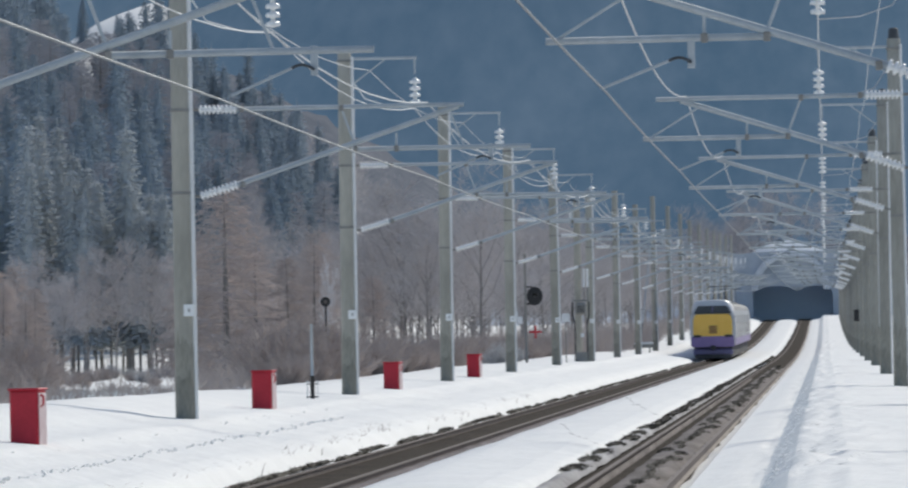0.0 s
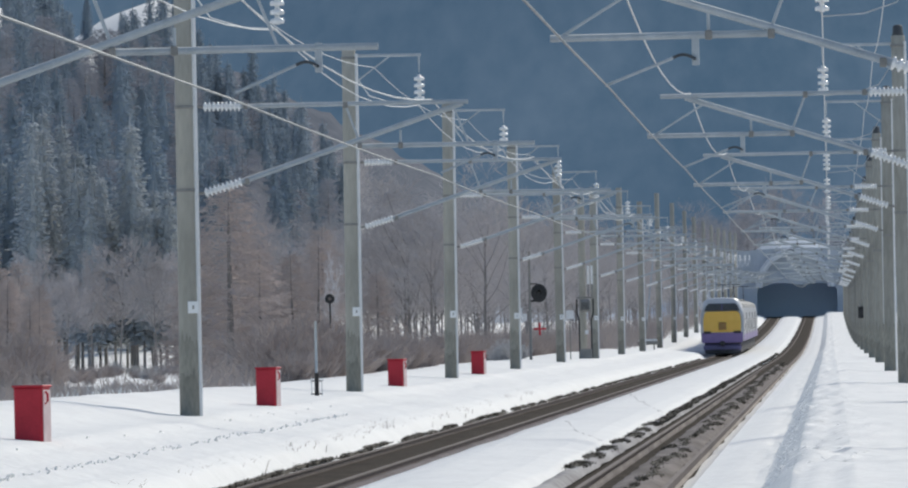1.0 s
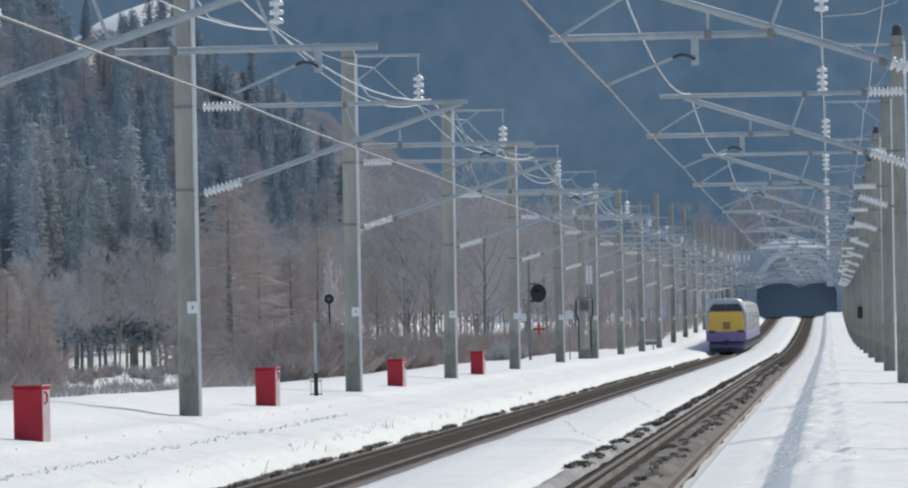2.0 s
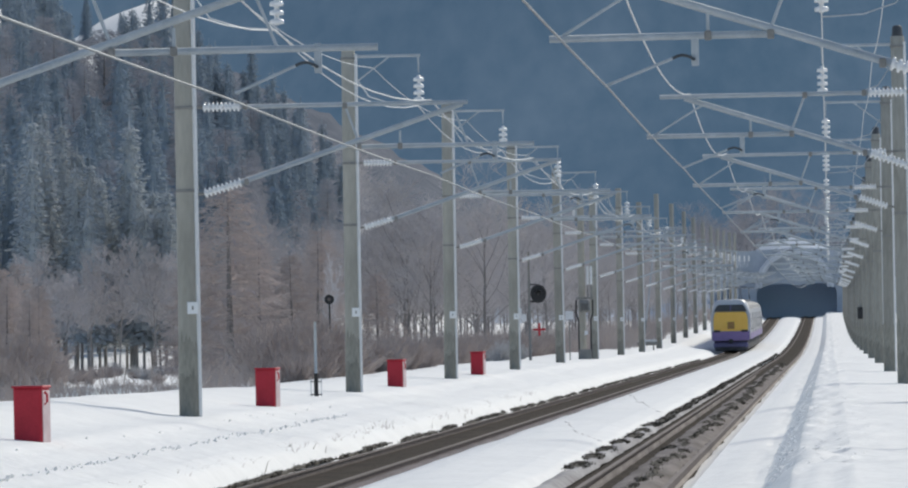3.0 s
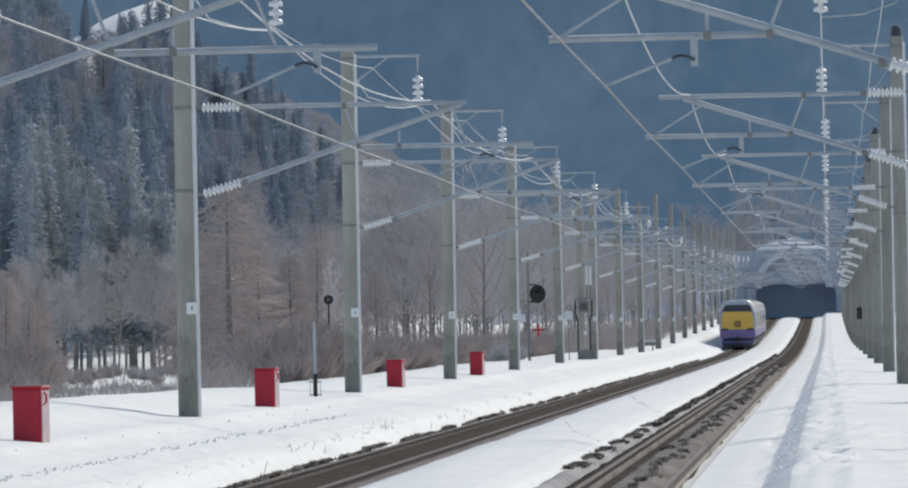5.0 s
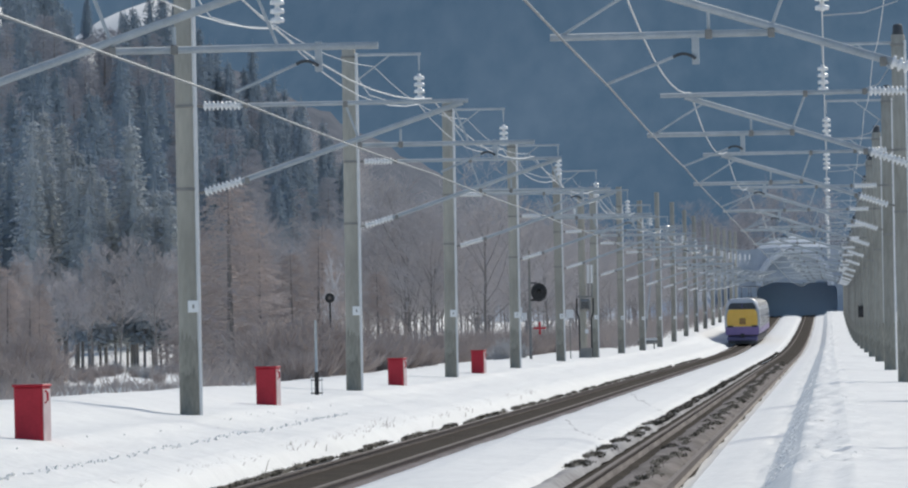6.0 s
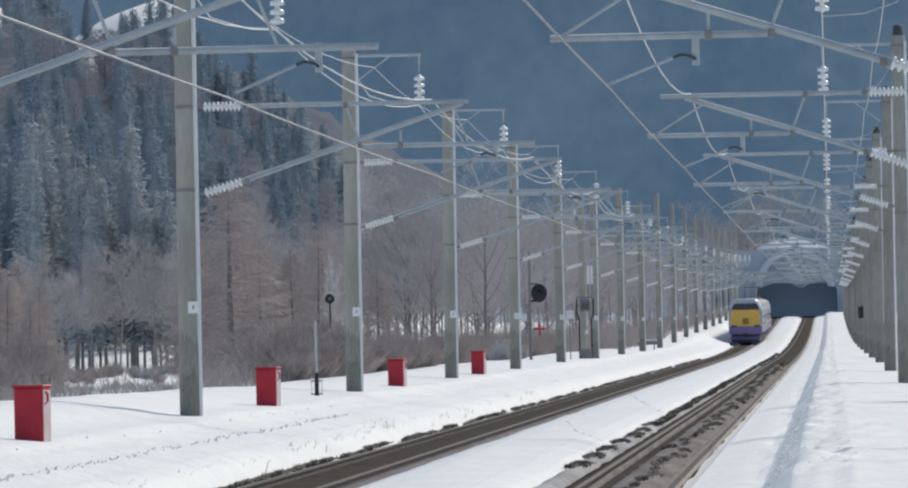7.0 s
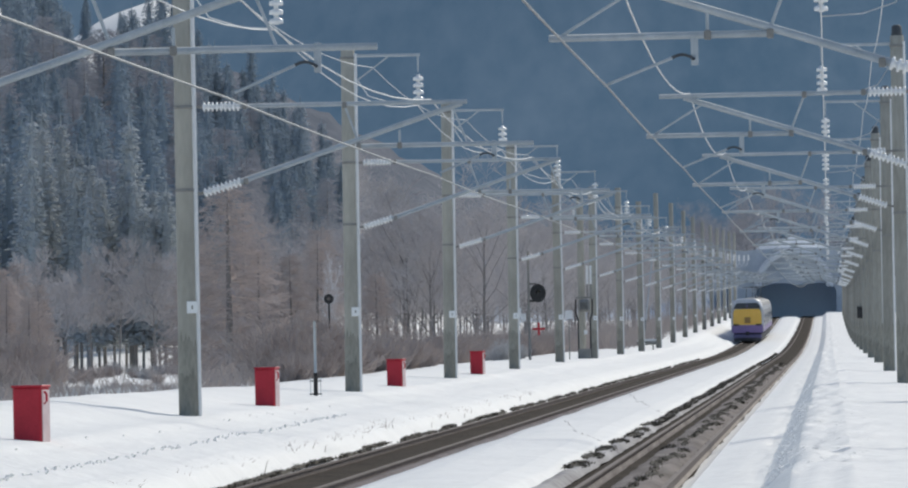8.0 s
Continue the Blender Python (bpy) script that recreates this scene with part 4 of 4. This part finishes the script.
def build_shrubs():
    brown, frosted = [], []
    for i in range(3):
        brown.append(tagged(listed("shrub", shrub_mesh(120 + i), SCRUB), "round leafless grey-brown bush behind the snow bank", "bush", "bushes behind the bank"))
        frosted.append(tagged(listed("frosted_shrub", shrub_mesh(130 + i), FROSTED), "leafless bush dusted with white snow", "bush", "snowy bushes behind the bank"))
    brown, frosted = Stand(brown), Stand(frosted)
    for i in range(230):
        y = 225 + 260 * rng.random() ** 1.2
        x = -15.8 - (0.4 + 7.5 * rng.random() ** 1.6) * (y / 300)
        if x / y > -0.069:
            brown.put(x, y, land(x, y), rng.uniform(0.55, 1.25))
    for i in range(44):
        y = rng.uniform(235, 300)
        x = y * rng.uniform(-0.1, -0.0785)
        (brown if i % 2 else frosted).put(x, y, land(x, y), rng.uniform(0.2, 0.42))
    for i in range(30):
        y = rng.uniform(345, 432)
        x = y * rng.uniform(-0.1, -0.0785)
        (brown if i % 3 else frosted).put(x, y, land(x, y), rng.uniform(0.3, 0.62))
    for x, y in ((-16.5, 257), (-17.1, 260), (-17.8, 255)):
        brown.put(x, y, land(x, y), 1.65)
    for i in range(34):
        y = rng.uniform(285, 352)
        x = y * rng.uniform(-0.107, -0.1005)
        brown.put(x, y, land(x, y), rng.uniform(0.8, 1.7))
    for u0, u1, y0, y1, count in ((-0.0605, -0.0568, 285, 330, 9), (-0.052, -0.0415, 360, 440, 16), (-0.0435, -0.0392, 345, 385, 4), (-0.0985, -0.081, 265, 300, 18), (-0.079, -0.073, 330, 380, 6)):
        for i in range(count):
            y = rng.uniform(y0, y1)
            x = y * rng.uniform(u0, u1)
            frosted.put(x, y, land(x, y), rng.uniform(0.45, 0.85) * (0.42 if u0 < -0.09 else 1.0))


def scatter_stems(name, mat, label, count, area, tall, thick, seed, kind="stuff", category="scrub"):
    """Countless thin upright stems over a stretch of ground."""
    r = random.Random(seed)
    verts, faces = [], []
    for i in range(count):
        x, y = area(r)
        if clearing(x, y) and (y > 290 or (mat is SCRUB and r.random() < 0.75)):
            continue
        z, h = land(x, y), r.uniform(*tall) * (0.45 + 1.1 * max(0.0, 0.5 + noise.noise((x * 0.35, y * 0.12, seed))))
        lx, ly = r.gauss(0, 0.5) * h, r.gauss(0, 0.5) * h
        for q in range(r.choice((2, 3, 4))):
            n, w = len(verts), thick * r.uniform(0.6, 1.3)
            px, py = r.gauss(0, 0.12), r.gauss(0, 0.12)
            k = r.uniform(0.6, 1.0)
            mx, my = lx * 0.35 + r.gauss(0, 0.08) * h, ly * 0.35 + r.gauss(0, 0.08) * h
            for dx, dy in ((w, 0), (-w * 0.5, w * 0.87), (-w * 0.5, -w * 0.87)):
                verts.append((x + px + dx, y + py + dy, z - 0.1))
            for dx, dy in ((w, 0), (-w * 0.5, w * 0.87), (-w * 0.5, -w * 0.87)):
                verts.append((x + px + mx + dx * 0.7, y + py + my + dy * 0.7, z + h * k * 0.55))
            verts.append((x + px + lx * k + r.gauss(0, 0.15) * h, y + py + ly * k, z + h * k))
            for j in range(3):
                a, b = n + j, n + (j + 1) % 3
                faces.append((a, b, b + 3, a + 3))
                faces.append((a + 3, b + 3, n + 6))
    me = bpy.data.meshes.new(name)
    me.from_pydata(verts, [], faces)
    me.materials.append(mat)
    return tagged(new(name, me), label, category, "", kind)


def build_scrub():
    def verge(r):
        y = 190 + 520 * r.random() ** 1.3
        return -15.5 - (1.5 + 8.5 * r.random() ** 1.5) * (1 + (y - 190) / 500), y
    scatter_stems("thicket", SCRUB, "tangled grey-brown scrub along the foot of the bank", 5600, verge, (0.3, 1.5), 0.014, 5)
    def verge_low(r):
        y = 190 + 260 * r.random()
        return -16.5 - 16 * r.random(), y
    def under(r):
        y = 330 + 520 * r.random()
        return -16.5 - 15 * r.random() ** 1.3, y
    scatter_stems("undergrowth", SCRUB, "brown undergrowth between the bare trees", 4200, under, (0.8, 2.4), 0.022, 9)
    scatter_stems("snowy_scrub", SNOW_OLD, "snow-covered low scrub behind the bank", 3800, verge_low, (0.10, 0.32), 0.014, 6)
    def lee(r):
        y = 205 + 95 * r.random()
        return y * r.uniform(-0.1, -0.080), y
    scatter_stems("snow_laden_scrub", SNOW, "low scrub bent under clinging white snow", 1500, lee, (0.12, 0.5), 0.03, 12)
    def far_verge(r):
        y = 500 + 500 * r.random()
        return -13.2 - 3.6 * r.random(), y
    scatter_stems("lineside_brush", SCRUB, "brown leafless brush close behind the far poles", 2600, far_verge, (0.7, 2.2), 0.022, 13)
    def bank(r):
        y = 100 + 140 * r.random() ** 1.5
        return -9.12 + r.gauss(0, 0.06), y
    scatter_stems("dry_grass", SCRUB, "dry grass stalks poking through the snow bank", 420, bank, (0.05, 0.15), 0.008, 7, category="grass")


build_woods()
build_shrubs()
build_scrub()


# ---------------------------------------------------------------- lineside things
def top_of(x, y):
    return snow_height(x, y)


def build_boxes():
    first = new("trackside_cabinet")
    body = part("body", box(bmesh.new(), 0, 0, 0.30, 0.42, 0.50, 1.20, 0.015), RED, first, "red painted steel case")
    part("lid", box(bmesh.new(), 0, 0, 0.915, 0.46, 0.54, 0.035, 0.01), RED, first)
    part("door", box(bmesh.new(), 0, -0.256, 0.42, 0.37, 0.014, 0.90, 0.004), RED, body)
    part("side_panel", box(bmesh.new(), 0.2155, 0, 0.38, 0.012, 0.44, 0.96, 0.003), material("pale_pink", (0.62, 0.45, 0.45), (0.75, 0.62, 0.61), 4.0, 0.6), body, "pale pink side")
    part("handle", tube(bmesh.new(), [(0.235, -0.16, 0.84), (0.27, -0.16, 0.80), (0.27, -0.16, 0.70), (0.235, -0.16, 0.66)], 0.018, 6), RED, body)
    tagged(first, "red steel trackside cabinet half sunk in snow", "cabinet", "red cabinets along the bank")
    spots = [(-11.50, 113.8, 0.43), (-11.66, 164, 0.42), (-11.66, 213, 0.38), (-11.73, 264, 0.42), (2.45, 256, 0.44)]
    for i, (x, y, z) in enumerate(spots):
        m = pose(x, y, z, 0, 0, -7 + rng.uniform(-1, 1))
        if i == 0:
            first.matrix_basis = m
        else:
            copy_thing(first, m)


def build_signal():
    s = new("signal_post")
    part("mast", tube(bmesh.new(), [(0, 0, -1.0), (0, 0, 3.2), (0, 0, 4.9)], 0.07, 10, 0.05), BAND, s, "grey steel mast", True)
    bm = lathe(bmesh.new(), [(0.34, -0.03), (0.36, 0.0), (0.34, 0.03)], Matrix.Translation((0.42, -0.12, 3.02)) @ Matrix.Rotation(math.pi / 2, 4, "X") @ Matrix.Diagonal((1.0, 1.16, 1, 1)), 24)
    disc = part("back_plate", bm, BLACK, s, "black oval signal back plate")
    bm = bmesh.new()
    for k in range(12):
        a = math.pi * k / 11 * 1.1 - 0.16
        for r_, y_ in ((0.13, -0.42), (0.15, -0.42), (0.15, -0.14), (0.13, -0.14)):
            bm.verts.new((0.42 + r_ * math.cos(a), y_, 3.05 + r_ * math.sin(a)))
    bm.verts.ensure_lookup_table()
    for k in range(11):
        for j in range(4):
            a, b = 4 * k + j, 4 * k + (j + 1) % 4
            bm.faces.new([bm.verts[q] for q in (a, b, b + 4, a + 4)])
    part("hood", bm, DARK_STEEL, disc)
    part("lens", lathe(bmesh.new(), [(0.10, 0), (0.10, 0.03), (0.05, 0.05)], Matrix.Translation((0.42, -0.16, 3.05)) @ Matrix.Rotation(math.pi / 2, 4, "X"), 14), GLASS, disc)
    part("bracket", box(bmesh.new(), 0.16, 0, 2.68, 0.44, 0.08, 0.10, 0.01), DARK_STEEL, s)
    part("top_bracket", box(bmesh.new(), 0.14, 0, 3.44, 0.36, 0.06, 0.06, 0.01), DARK_STEEL, s)
    bm = box(bmesh.new(), 0.42, -0.05, 1.42, 0.09, 0.02, 0.56, 0.004)
    box(bm, 0.42, -0.055, 1.42, 0.56, 0.018, 0.09, 0.004)
    part("cross_board", bm, RED, s, "red cross-shaped board")
    part("junction_box", box(bmesh.new(), -0.24, -0.08, 1.95, 0.20, 0.14, 0.34, 0.02), WHITE, s, "pale junction box")
    s.matrix_basis = pose(-13.38, 354, top_of(-13.38, 354) - 0.05)
    tagged(s, "railway signal on a grey mast with a black oval plate", "signal")


def build_marker():
    s = new("marker_signal")
    part("mast", tube(bmesh.new(), [(0, 0, -1.0), (0, 0, 3.3)], 0.035, 8), BLACK, s, "thin dark mast", True)
    bm = lathe(bmesh.new(), [(0.16, -0.03), (0.17, 0.0), (0.16, 0.03)], Matrix.Translation((0, -0.06, 3.45)) @ Matrix.Rotation(math.pi / 2, 4, "X"), 18)
    disc = part("round_head", bm, BLACK, s, "round black head")
    part("lens", lathe(bmesh.new(), [(0.06, 0), (0.055, 0.03)], Matrix.Translation((0, -0.09, 3.45)) @ Matrix.Rotation(math.pi / 2, 4, "X"), 12), SLUSH, disc)
    s.matrix_basis = pose(-16.9, 268, land(-16.9, 268) - 0.65)
    tagged(s, "small round black marker signal on a thin post", "marker signal")
    g = new("snow_gauge")
    part("pole", tube(bmesh.new(), [(0, 0, 0.15), (0, 0, 1.75)], 0.035, 8, 0.03), GALV, g, "grey steel pole", True)
    part("foot", tube(bmesh.new(), [(0, 0, -0.5), (0, 0, 0.55)], 0.05, 8), BLACK, g, "black lower sleeve", True)
    for d in (-0.12, 0.12):
        part("guy", tube(bmesh.new(), [(d, 0, -0.3), (d, 0, 0.45)], 0.012, 5), WHITE, g)
    part("crosspiece", tube(bmesh.new(), [(-0.14, 0, 0.36), (0.14, 0, 0.36)], 0.012, 5), DARK_STEEL, g)
    part("base_bar", tube(bmesh.new(), [(-0.14, 0, 0.06), (0.14, 0, 0.06)], 0.014, 5), DARK_STEEL, g)
    g.matrix_basis = pose(-11.95, 184, top_of(-11.95, 184) - 0.02)
    tagged(g, "slim grey post with black foot standing in snow", "post")


def build_equipment():
    e = new("transformer_stand")
    for x in (-0.42, 0.42):
        pts = [(x, 0, -1.0), (x, 0, 2.1), (x * 1.35, 0, 2.45), (x * 1.35, 0, 3.2)]
        part("leg", tube(bmesh.new(), pts, 0.055, 8), BLACK, e, "black cranked steel leg", True)
    case = part("case", box(bmesh.new(), 0, 0, 2.85, 0.78, 0.5, 0.66, 0.12), BAND, e, "dull grey transformer case")
    for k in range(5):
        part("fin", box(bmesh.new(), -0.24 + 0.12 * k, -0.275, 2.80, 0.03, 0.06, 0.42, 0.006), JOINT, case)
    part("top_bar", box(bmesh.new(), 0, 0, 3.28, 1.15, 0.10, 0.10, 0.01), BAND, e)
    part("kiosk", box(bmesh.new(), 0, 0.1, 0.15, 0.85, 0.5, 0.75, 0.03), BAND, e, "grey base kiosk")
    part("plate", box(bmesh.new(), 0.1, -0.27, 1.42, 0.24, 0.02, 0.22, 0.004), WHITE, e)
    for x in (0.25, 0.50):
        part("arrester", insulator(bmesh.new(), (x, 0, 4.0), (x, 0, 5.0), 0.10, 0.06, 12), PORCELAIN, e, "tall white porcelain arrester", True)
        part("arrester_post", tube(bmesh.new(), [(x, 0, 3.28), (x, 0, 4.02)], 0.05, 8), BAND, e)
    e.matrix_basis = pose(-11.85, 384, top_of(-11.85, 384))
    e.scale = (0.70, 0.85, 0.9)
    tagged(e, "black-legged transformer stand with white arresters beside the line", "transformer")
    for x, y, w, z in ((-12.2, 372, 0.36, 2.1), (-13.75, 352, 0.2, 2.1)):
        b = new("sign_board")
        part("post", tube(bmesh.new(), [(0, 0, -0.8), (0, 0, z - 0.2)], 0.03, 6), BAND, b)
        part("board", box(bmesh.new(), 0, -0.04, z, w, 0.02, 0.40, 0.006), WHITE, b, "plain white board")
        b.matrix_basis = pose(x, y, top_of(x, y))
        tagged(b, "small white sign board on a post in snow", "sign")
    c = new("cable_box")
    for d in (-0.4, 0.4):
        part("leg", tube(bmesh.new(), [(d, 0, -0.6), (d, 0, 0.35)], 0.05, 6), BAND, c)
    part("tray", box(bmesh.new(), 0, 0, 0.42, 1.3, 0.5, 0.22, 0.03), BAND, c)
    part("snow_cap", box(bmesh.new(), 0, 0, 0.60, 1.25, 0.48, 0.14, 0.06), SNOW, c, "cap of snow")
    c.matrix_basis = pose(-11.9, 517, top_of(-11.9, 517))
    tagged(c, "low grey cable box capped with snow", "cable box")


def clods(name, label, spots, seed):
    """Rough spiky lumps of gravel and dead grass."""
    r = random.Random(seed)
    verts, faces = [], []
    for x, y, z, w, h, *own in spots:
        if not own:
            for q in range(3):
                n, a = len(verts), r.uniform(0, 2.1)
                px, py, b = x + r.gauss(0, w), y + r.gauss(0, 0.1), r.uniform(0.007, 0.014)
                for j in range(3):
                    verts.append((px + b * math.cos(a + 2.1 * j), py + b * 1.6 * math.sin(a + 2.1 * j), z - 0.02))
                verts.append((px + r.gauss(0, 0.35) * h, py + r.gauss(0, 0.5) * h, z + h * r.uniform(0.5, 1.15)))
                faces += [(n, n + 1, n + 3), (n + 1, n + 2, n + 3), (n + 2, n, n + 3)]
            continue
        long = own[0]
        n, m = len(verts), 7
        for ring, (rr, hh) in enumerate(((1.0, -0.05), (0.85, 0.35), (0.45, 0.8))):
            for j in range(m):
                a = math.tau * j / m
                q = rr * r.uniform(0.65, 1.3)
                verts.append((x + w * q * math.cos(a), y + w * long * q * math.sin(a), z + h * hh * r.uniform(0.6, 1.4)))
        verts.append((x, y, z + h))
        for ring in (0, 1):
            for j in range(m):
                a, b = n + ring * m + j, n + ring * m + (j + 1) % m
                faces.append((a, b, b + m, a + m))
        for j in range(m):
            faces.append((n + 2 * m + j, n + 2 * m + (j + 1) % m, n + 3 * m))
    me = bpy.data.meshes.new(name)
    me.from_pydata(verts, [], faces)
    me.materials.append(CLOD)
    return tagged(new(name, me), label, "gravel", "", "stuff")


def tufts(spots, r, x, y, z, wide, length, count):
    """A ragged mat of many small tufts, thicker at its middle."""
    for q in (-0.45, 0.0, 0.45):
        spots.append((x + r.gauss(0, 0.02), y + q * length, z - 0.03, wide * (0.85 - abs(q) * 0.5), 0.05, 0.5 * length / wide))
    for i in range(count):
        a, q = r.uniform(0, math.tau), r.random() ** 0.85
        spots.append((x + wide * q * math.cos(a), y + length * q * math.sin(a) + r.gauss(0, 0.2), z - 0.02, r.uniform(0.014, 0.036), r.uniform(0.03, 0.075) * (1.25 - q * 0.7)))


def build_clods():
    r = random.Random(3)
    spots = []
    y = 119.0
    while y < 560:
        x = TRACK_R - (1.14 if y < 170 else 1.07) + r.gauss(0, 0.04)
        wide = r.uniform(0.14, 0.21) if y < 170 else r.uniform(0.09, 0.15)
        tufts(spots, r, x, y, rise(y) - 0.01, wide, r.uniform(2.4, 3.6) * (1 if y < 170 else 1.5), r.randrange(110, 160) if y < 300 else 60)
        y += r.uniform(6.8, 9.4) if y < 170 else r.uniform(5.5, 8.5)
    clods("gravel_clods", "dark clods of gravel and dead grass beside the track", spots, 4)
    spots = []
    y = 100.0
    while y < 430:
        tufts(spots, r, TRACK_R + 0.10 + r.gauss(0, 0.09), y, rise(y) - 0.04, r.uniform(0.05, 0.17), r.uniform(1.2, 3.2), r.randrange(30, 80))
        y += r.uniform(2.2, 5.5)
    clods("bed_clods", "dark gravel showing through slush between the rails", spots, 5)
    spots = []
    y = 100.0
    while y < 520:
        tufts(spots, r, TRACK_L - 1.24 + r.gauss(0, 0.07), y, rise(y) - 0.10, r.uniform(0.06, 0.14), r.uniform(1.5, 4.0), r.randrange(26, 60))
        y += r.uniform(2.0, 5.5)
    clods("edge_clods", "dark gravel specks along the snow edge of the track", spots, 6)


def build_footprints():
    """Broken, trampled crust along the foot of the snow bank."""
    r = random.Random(8)
    verts, faces = [], []
    for i in range(2800):
        y = 85 + 420 * r.random() ** 1.7
        x = -0.62 + r.gauss(0, 0.13) + (r.uniform(-0.2, 1.2) if r.random() < (0.09 if y < 150 else 0.03) else 0)
        z, w, h = top_of(x, y) - 0.015, r.uniform(0.015, 0.05), r.uniform(0.008, 0.026)
        if i % 28 == 0:
            y = 84 + 75 * r.random() ** 1.4
            x = r.uniform(-0.4, 0.55)
            z, w, h = top_of(x, y) - 0.02, r.uniform(0.05, 0.11), r.uniform(0.018, 0.034)
        n = len(verts)
        for j in range(6):
            a = math.tau * j / 6
            q = r.uniform(0.7, 1.3)
            verts.append((x + w * q * math.cos(a), y + 2 * w * q * math.sin(a), z))
        verts.append((x + r.uniform(-0.02, 0.02), y, z + h))
        for j in range(6):
            faces.append((n + j, n + (j + 1) % 6, n + 6))
    me = bpy.data.meshes.new("snow_lumps")
    me.from_pydata(verts, [], faces)
    me.materials.append(SNOW)
    tagged(new("snow_lumps", me), "broken lumps of snow crust along the bank", "snow", "", "stuff")


def build_gouges():
    """Small upright gouges that a shovel left along the face of the bank."""
    r = random.Random(17)
    verts, faces = [], []
    rows = [(-10.03, 90.0 + 0.62 * i, 0.10, 0.05) for i in range(120)] + [(-10.95, 92.0 + 5.2 * i, 0.09, 0.12) for i in range(16)]
    for x0, y0, tall, loose in rows:
        for q in range(r.choice((1, 1, 2, 3))):
            x, y = x0 + r.gauss(0, loose), y0 + r.uniform(-0.3, 0.3)
            z, w, h = snow_height(x, y), r.uniform(0.010, 0.022), tall * r.uniform(0.12, 0.5)
            lean, n = r.gauss(0, 0.025), len(verts)
            for dx, dy, dz in ((-w, 0.10, -0.03), (w, 0.10, -0.03), (w * 0.8, -0.12, -0.03), (-w * 0.8, -0.12, -0.03)):
                verts.append((x + dx, y + dy, z + dz))
            for dx, dy in ((-w * 0.7, 0.08), (w * 0.5, 0.09), (w * 0.6, -0.05), (-w * 0.4, -0.06)):
                verts.append((x + dx + lean, y + dy, z + h * r.uniform(0.7, 1.0)))
            faces += [(n + 4, n + 5, n + 6, n + 7)] + [(n + j, n + (j + 1) % 4, n + 4 + (j + 1) % 4, n + 4 + j) for j in range(4)]
    me = bpy.data.meshes.new("snow_gouges")
    me.from_pydata(verts, [], faces)
    me.materials.append(SNOW)
    tagged(new("snow_gouges", me), "row of small shovel marks in the bank", "snow marks", "", "stuff")


def build_snow_lines():
    """Thin uneven grey lines running aslant over the snow between the tracks."""
    r = random.Random(21)
    for (x0, y0), (xm, ym), (x1, y1) in (((-6.1, 240), (-4.95, 205), (-4.1, 191)), ((-6.05, 176), (-4.86, 152), (-4.15, 142.5))):
        pts = []
        for k in range(31):
            q = k / 15
            x, y = (x0 + (xm - x0) * q, y0 + (ym - y0) * q) if q < 1 else (xm + (x1 - xm) * (q - 1), ym + (y1 - ym) * (q - 1))
            x, y = x + r.gauss(0, 0.02), y + r.gauss(0, 0.5)
            pts.append((x, y, snow_height(x, y) + r.uniform(-0.012, 0.004)))
        tagged(part("snow_line", tube(bmesh.new(), pts, 0.009, 5, 0.007), SLUSH_PALE), "thin grey line across the snow between tracks", "snow crack", "cracks in the snow")


def build_extra_poles():
    p = new("equipment_pole")
    part("shaft", lathe(bmesh.new(), [(0.19, -1.0), (0.185, 2.0), (0.165, 8.6), (0.15, 8.65)], None, 18), CONCRETE, p, "grey concrete shaft", True)
    part("cross_arm", box(bmesh.new(), 0.2, -0.2, 7.6, 1.5, 0.08, 0.10, 0.01), GALV, p)
    for x in (-0.3, 0.7):
        part("insulator", insulator(bmesh.new(), (x, -0.2, 7.65), (x, -0.2, 8.0), 0.09, 0.04, 4), PORCELAIN, p, "white pin insulator", True)
    p.matrix_basis = pose(-12.36, 396.5, rise(396.5), 0.2, 0.1, 0)
    tagged(p, "plain grey concrete pole with a cross arm beside the transformer", "pole")
    g = new("guy_strut")
    bar = part("bar", tube(bmesh.new(), [(0, 0, -0.4), (0.85, 6.6, 7.9)], 0.05, 8), GALV, g, "galvanised stay", True)
    part("sleeve", tube(bmesh.new(), [(0, 0, -0.2), (0.22, 1.7, 1.85)], 0.075, 8), BAND, bar)
    g.matrix_basis = pose(-12.7, 538.2, top_of(-12.7, 538.2))
    tagged(g, "slanting steel stay bracing a tall catenary pole", "stay")


def build_relay():
    r = new("relay_box")
    body = part("body", box(bmesh.new(), 0, 0, 0, 0.34, 0.2, 0.62, 0.02), DARK_STEEL, r)
    part("door", box(bmesh.new(), 0, -0.107, 0, 0.29, 0.014, 0.56, 0.004), BLACK, body)
    part("roof", box(bmesh.new(), 0, -0.01, 0.33, 0.40, 0.26, 0.03, 0.006), DARK_STEEL, r)
    r.matrix_basis = pose(POLE_R - 0.10, 445 - 0.285, 2.6)
    tagged(r, "dark steel relay box strapped to a concrete pole", "relay box")


build_boxes()
build_extra_poles()
build_relay()
build_signal()
build_marker()
build_equipment()
build_clods()
build_footprints()
build_gouges()
build_snow_lines()


# ---------------------------------------------------------------- what moves
def motions():
    rows = []
    for k in range(17):
        t = 0.5 * k
        y = 517.0 + 24.8 * t
        slope = math.degrees(math.atan((rise(y + 100) - rise(y + 20)) / 80))
        rows.append((t, pose(TRACK_L - 0.08, y, rise(y), slope, 0, 0)))
    walk(train, rows)


motions()
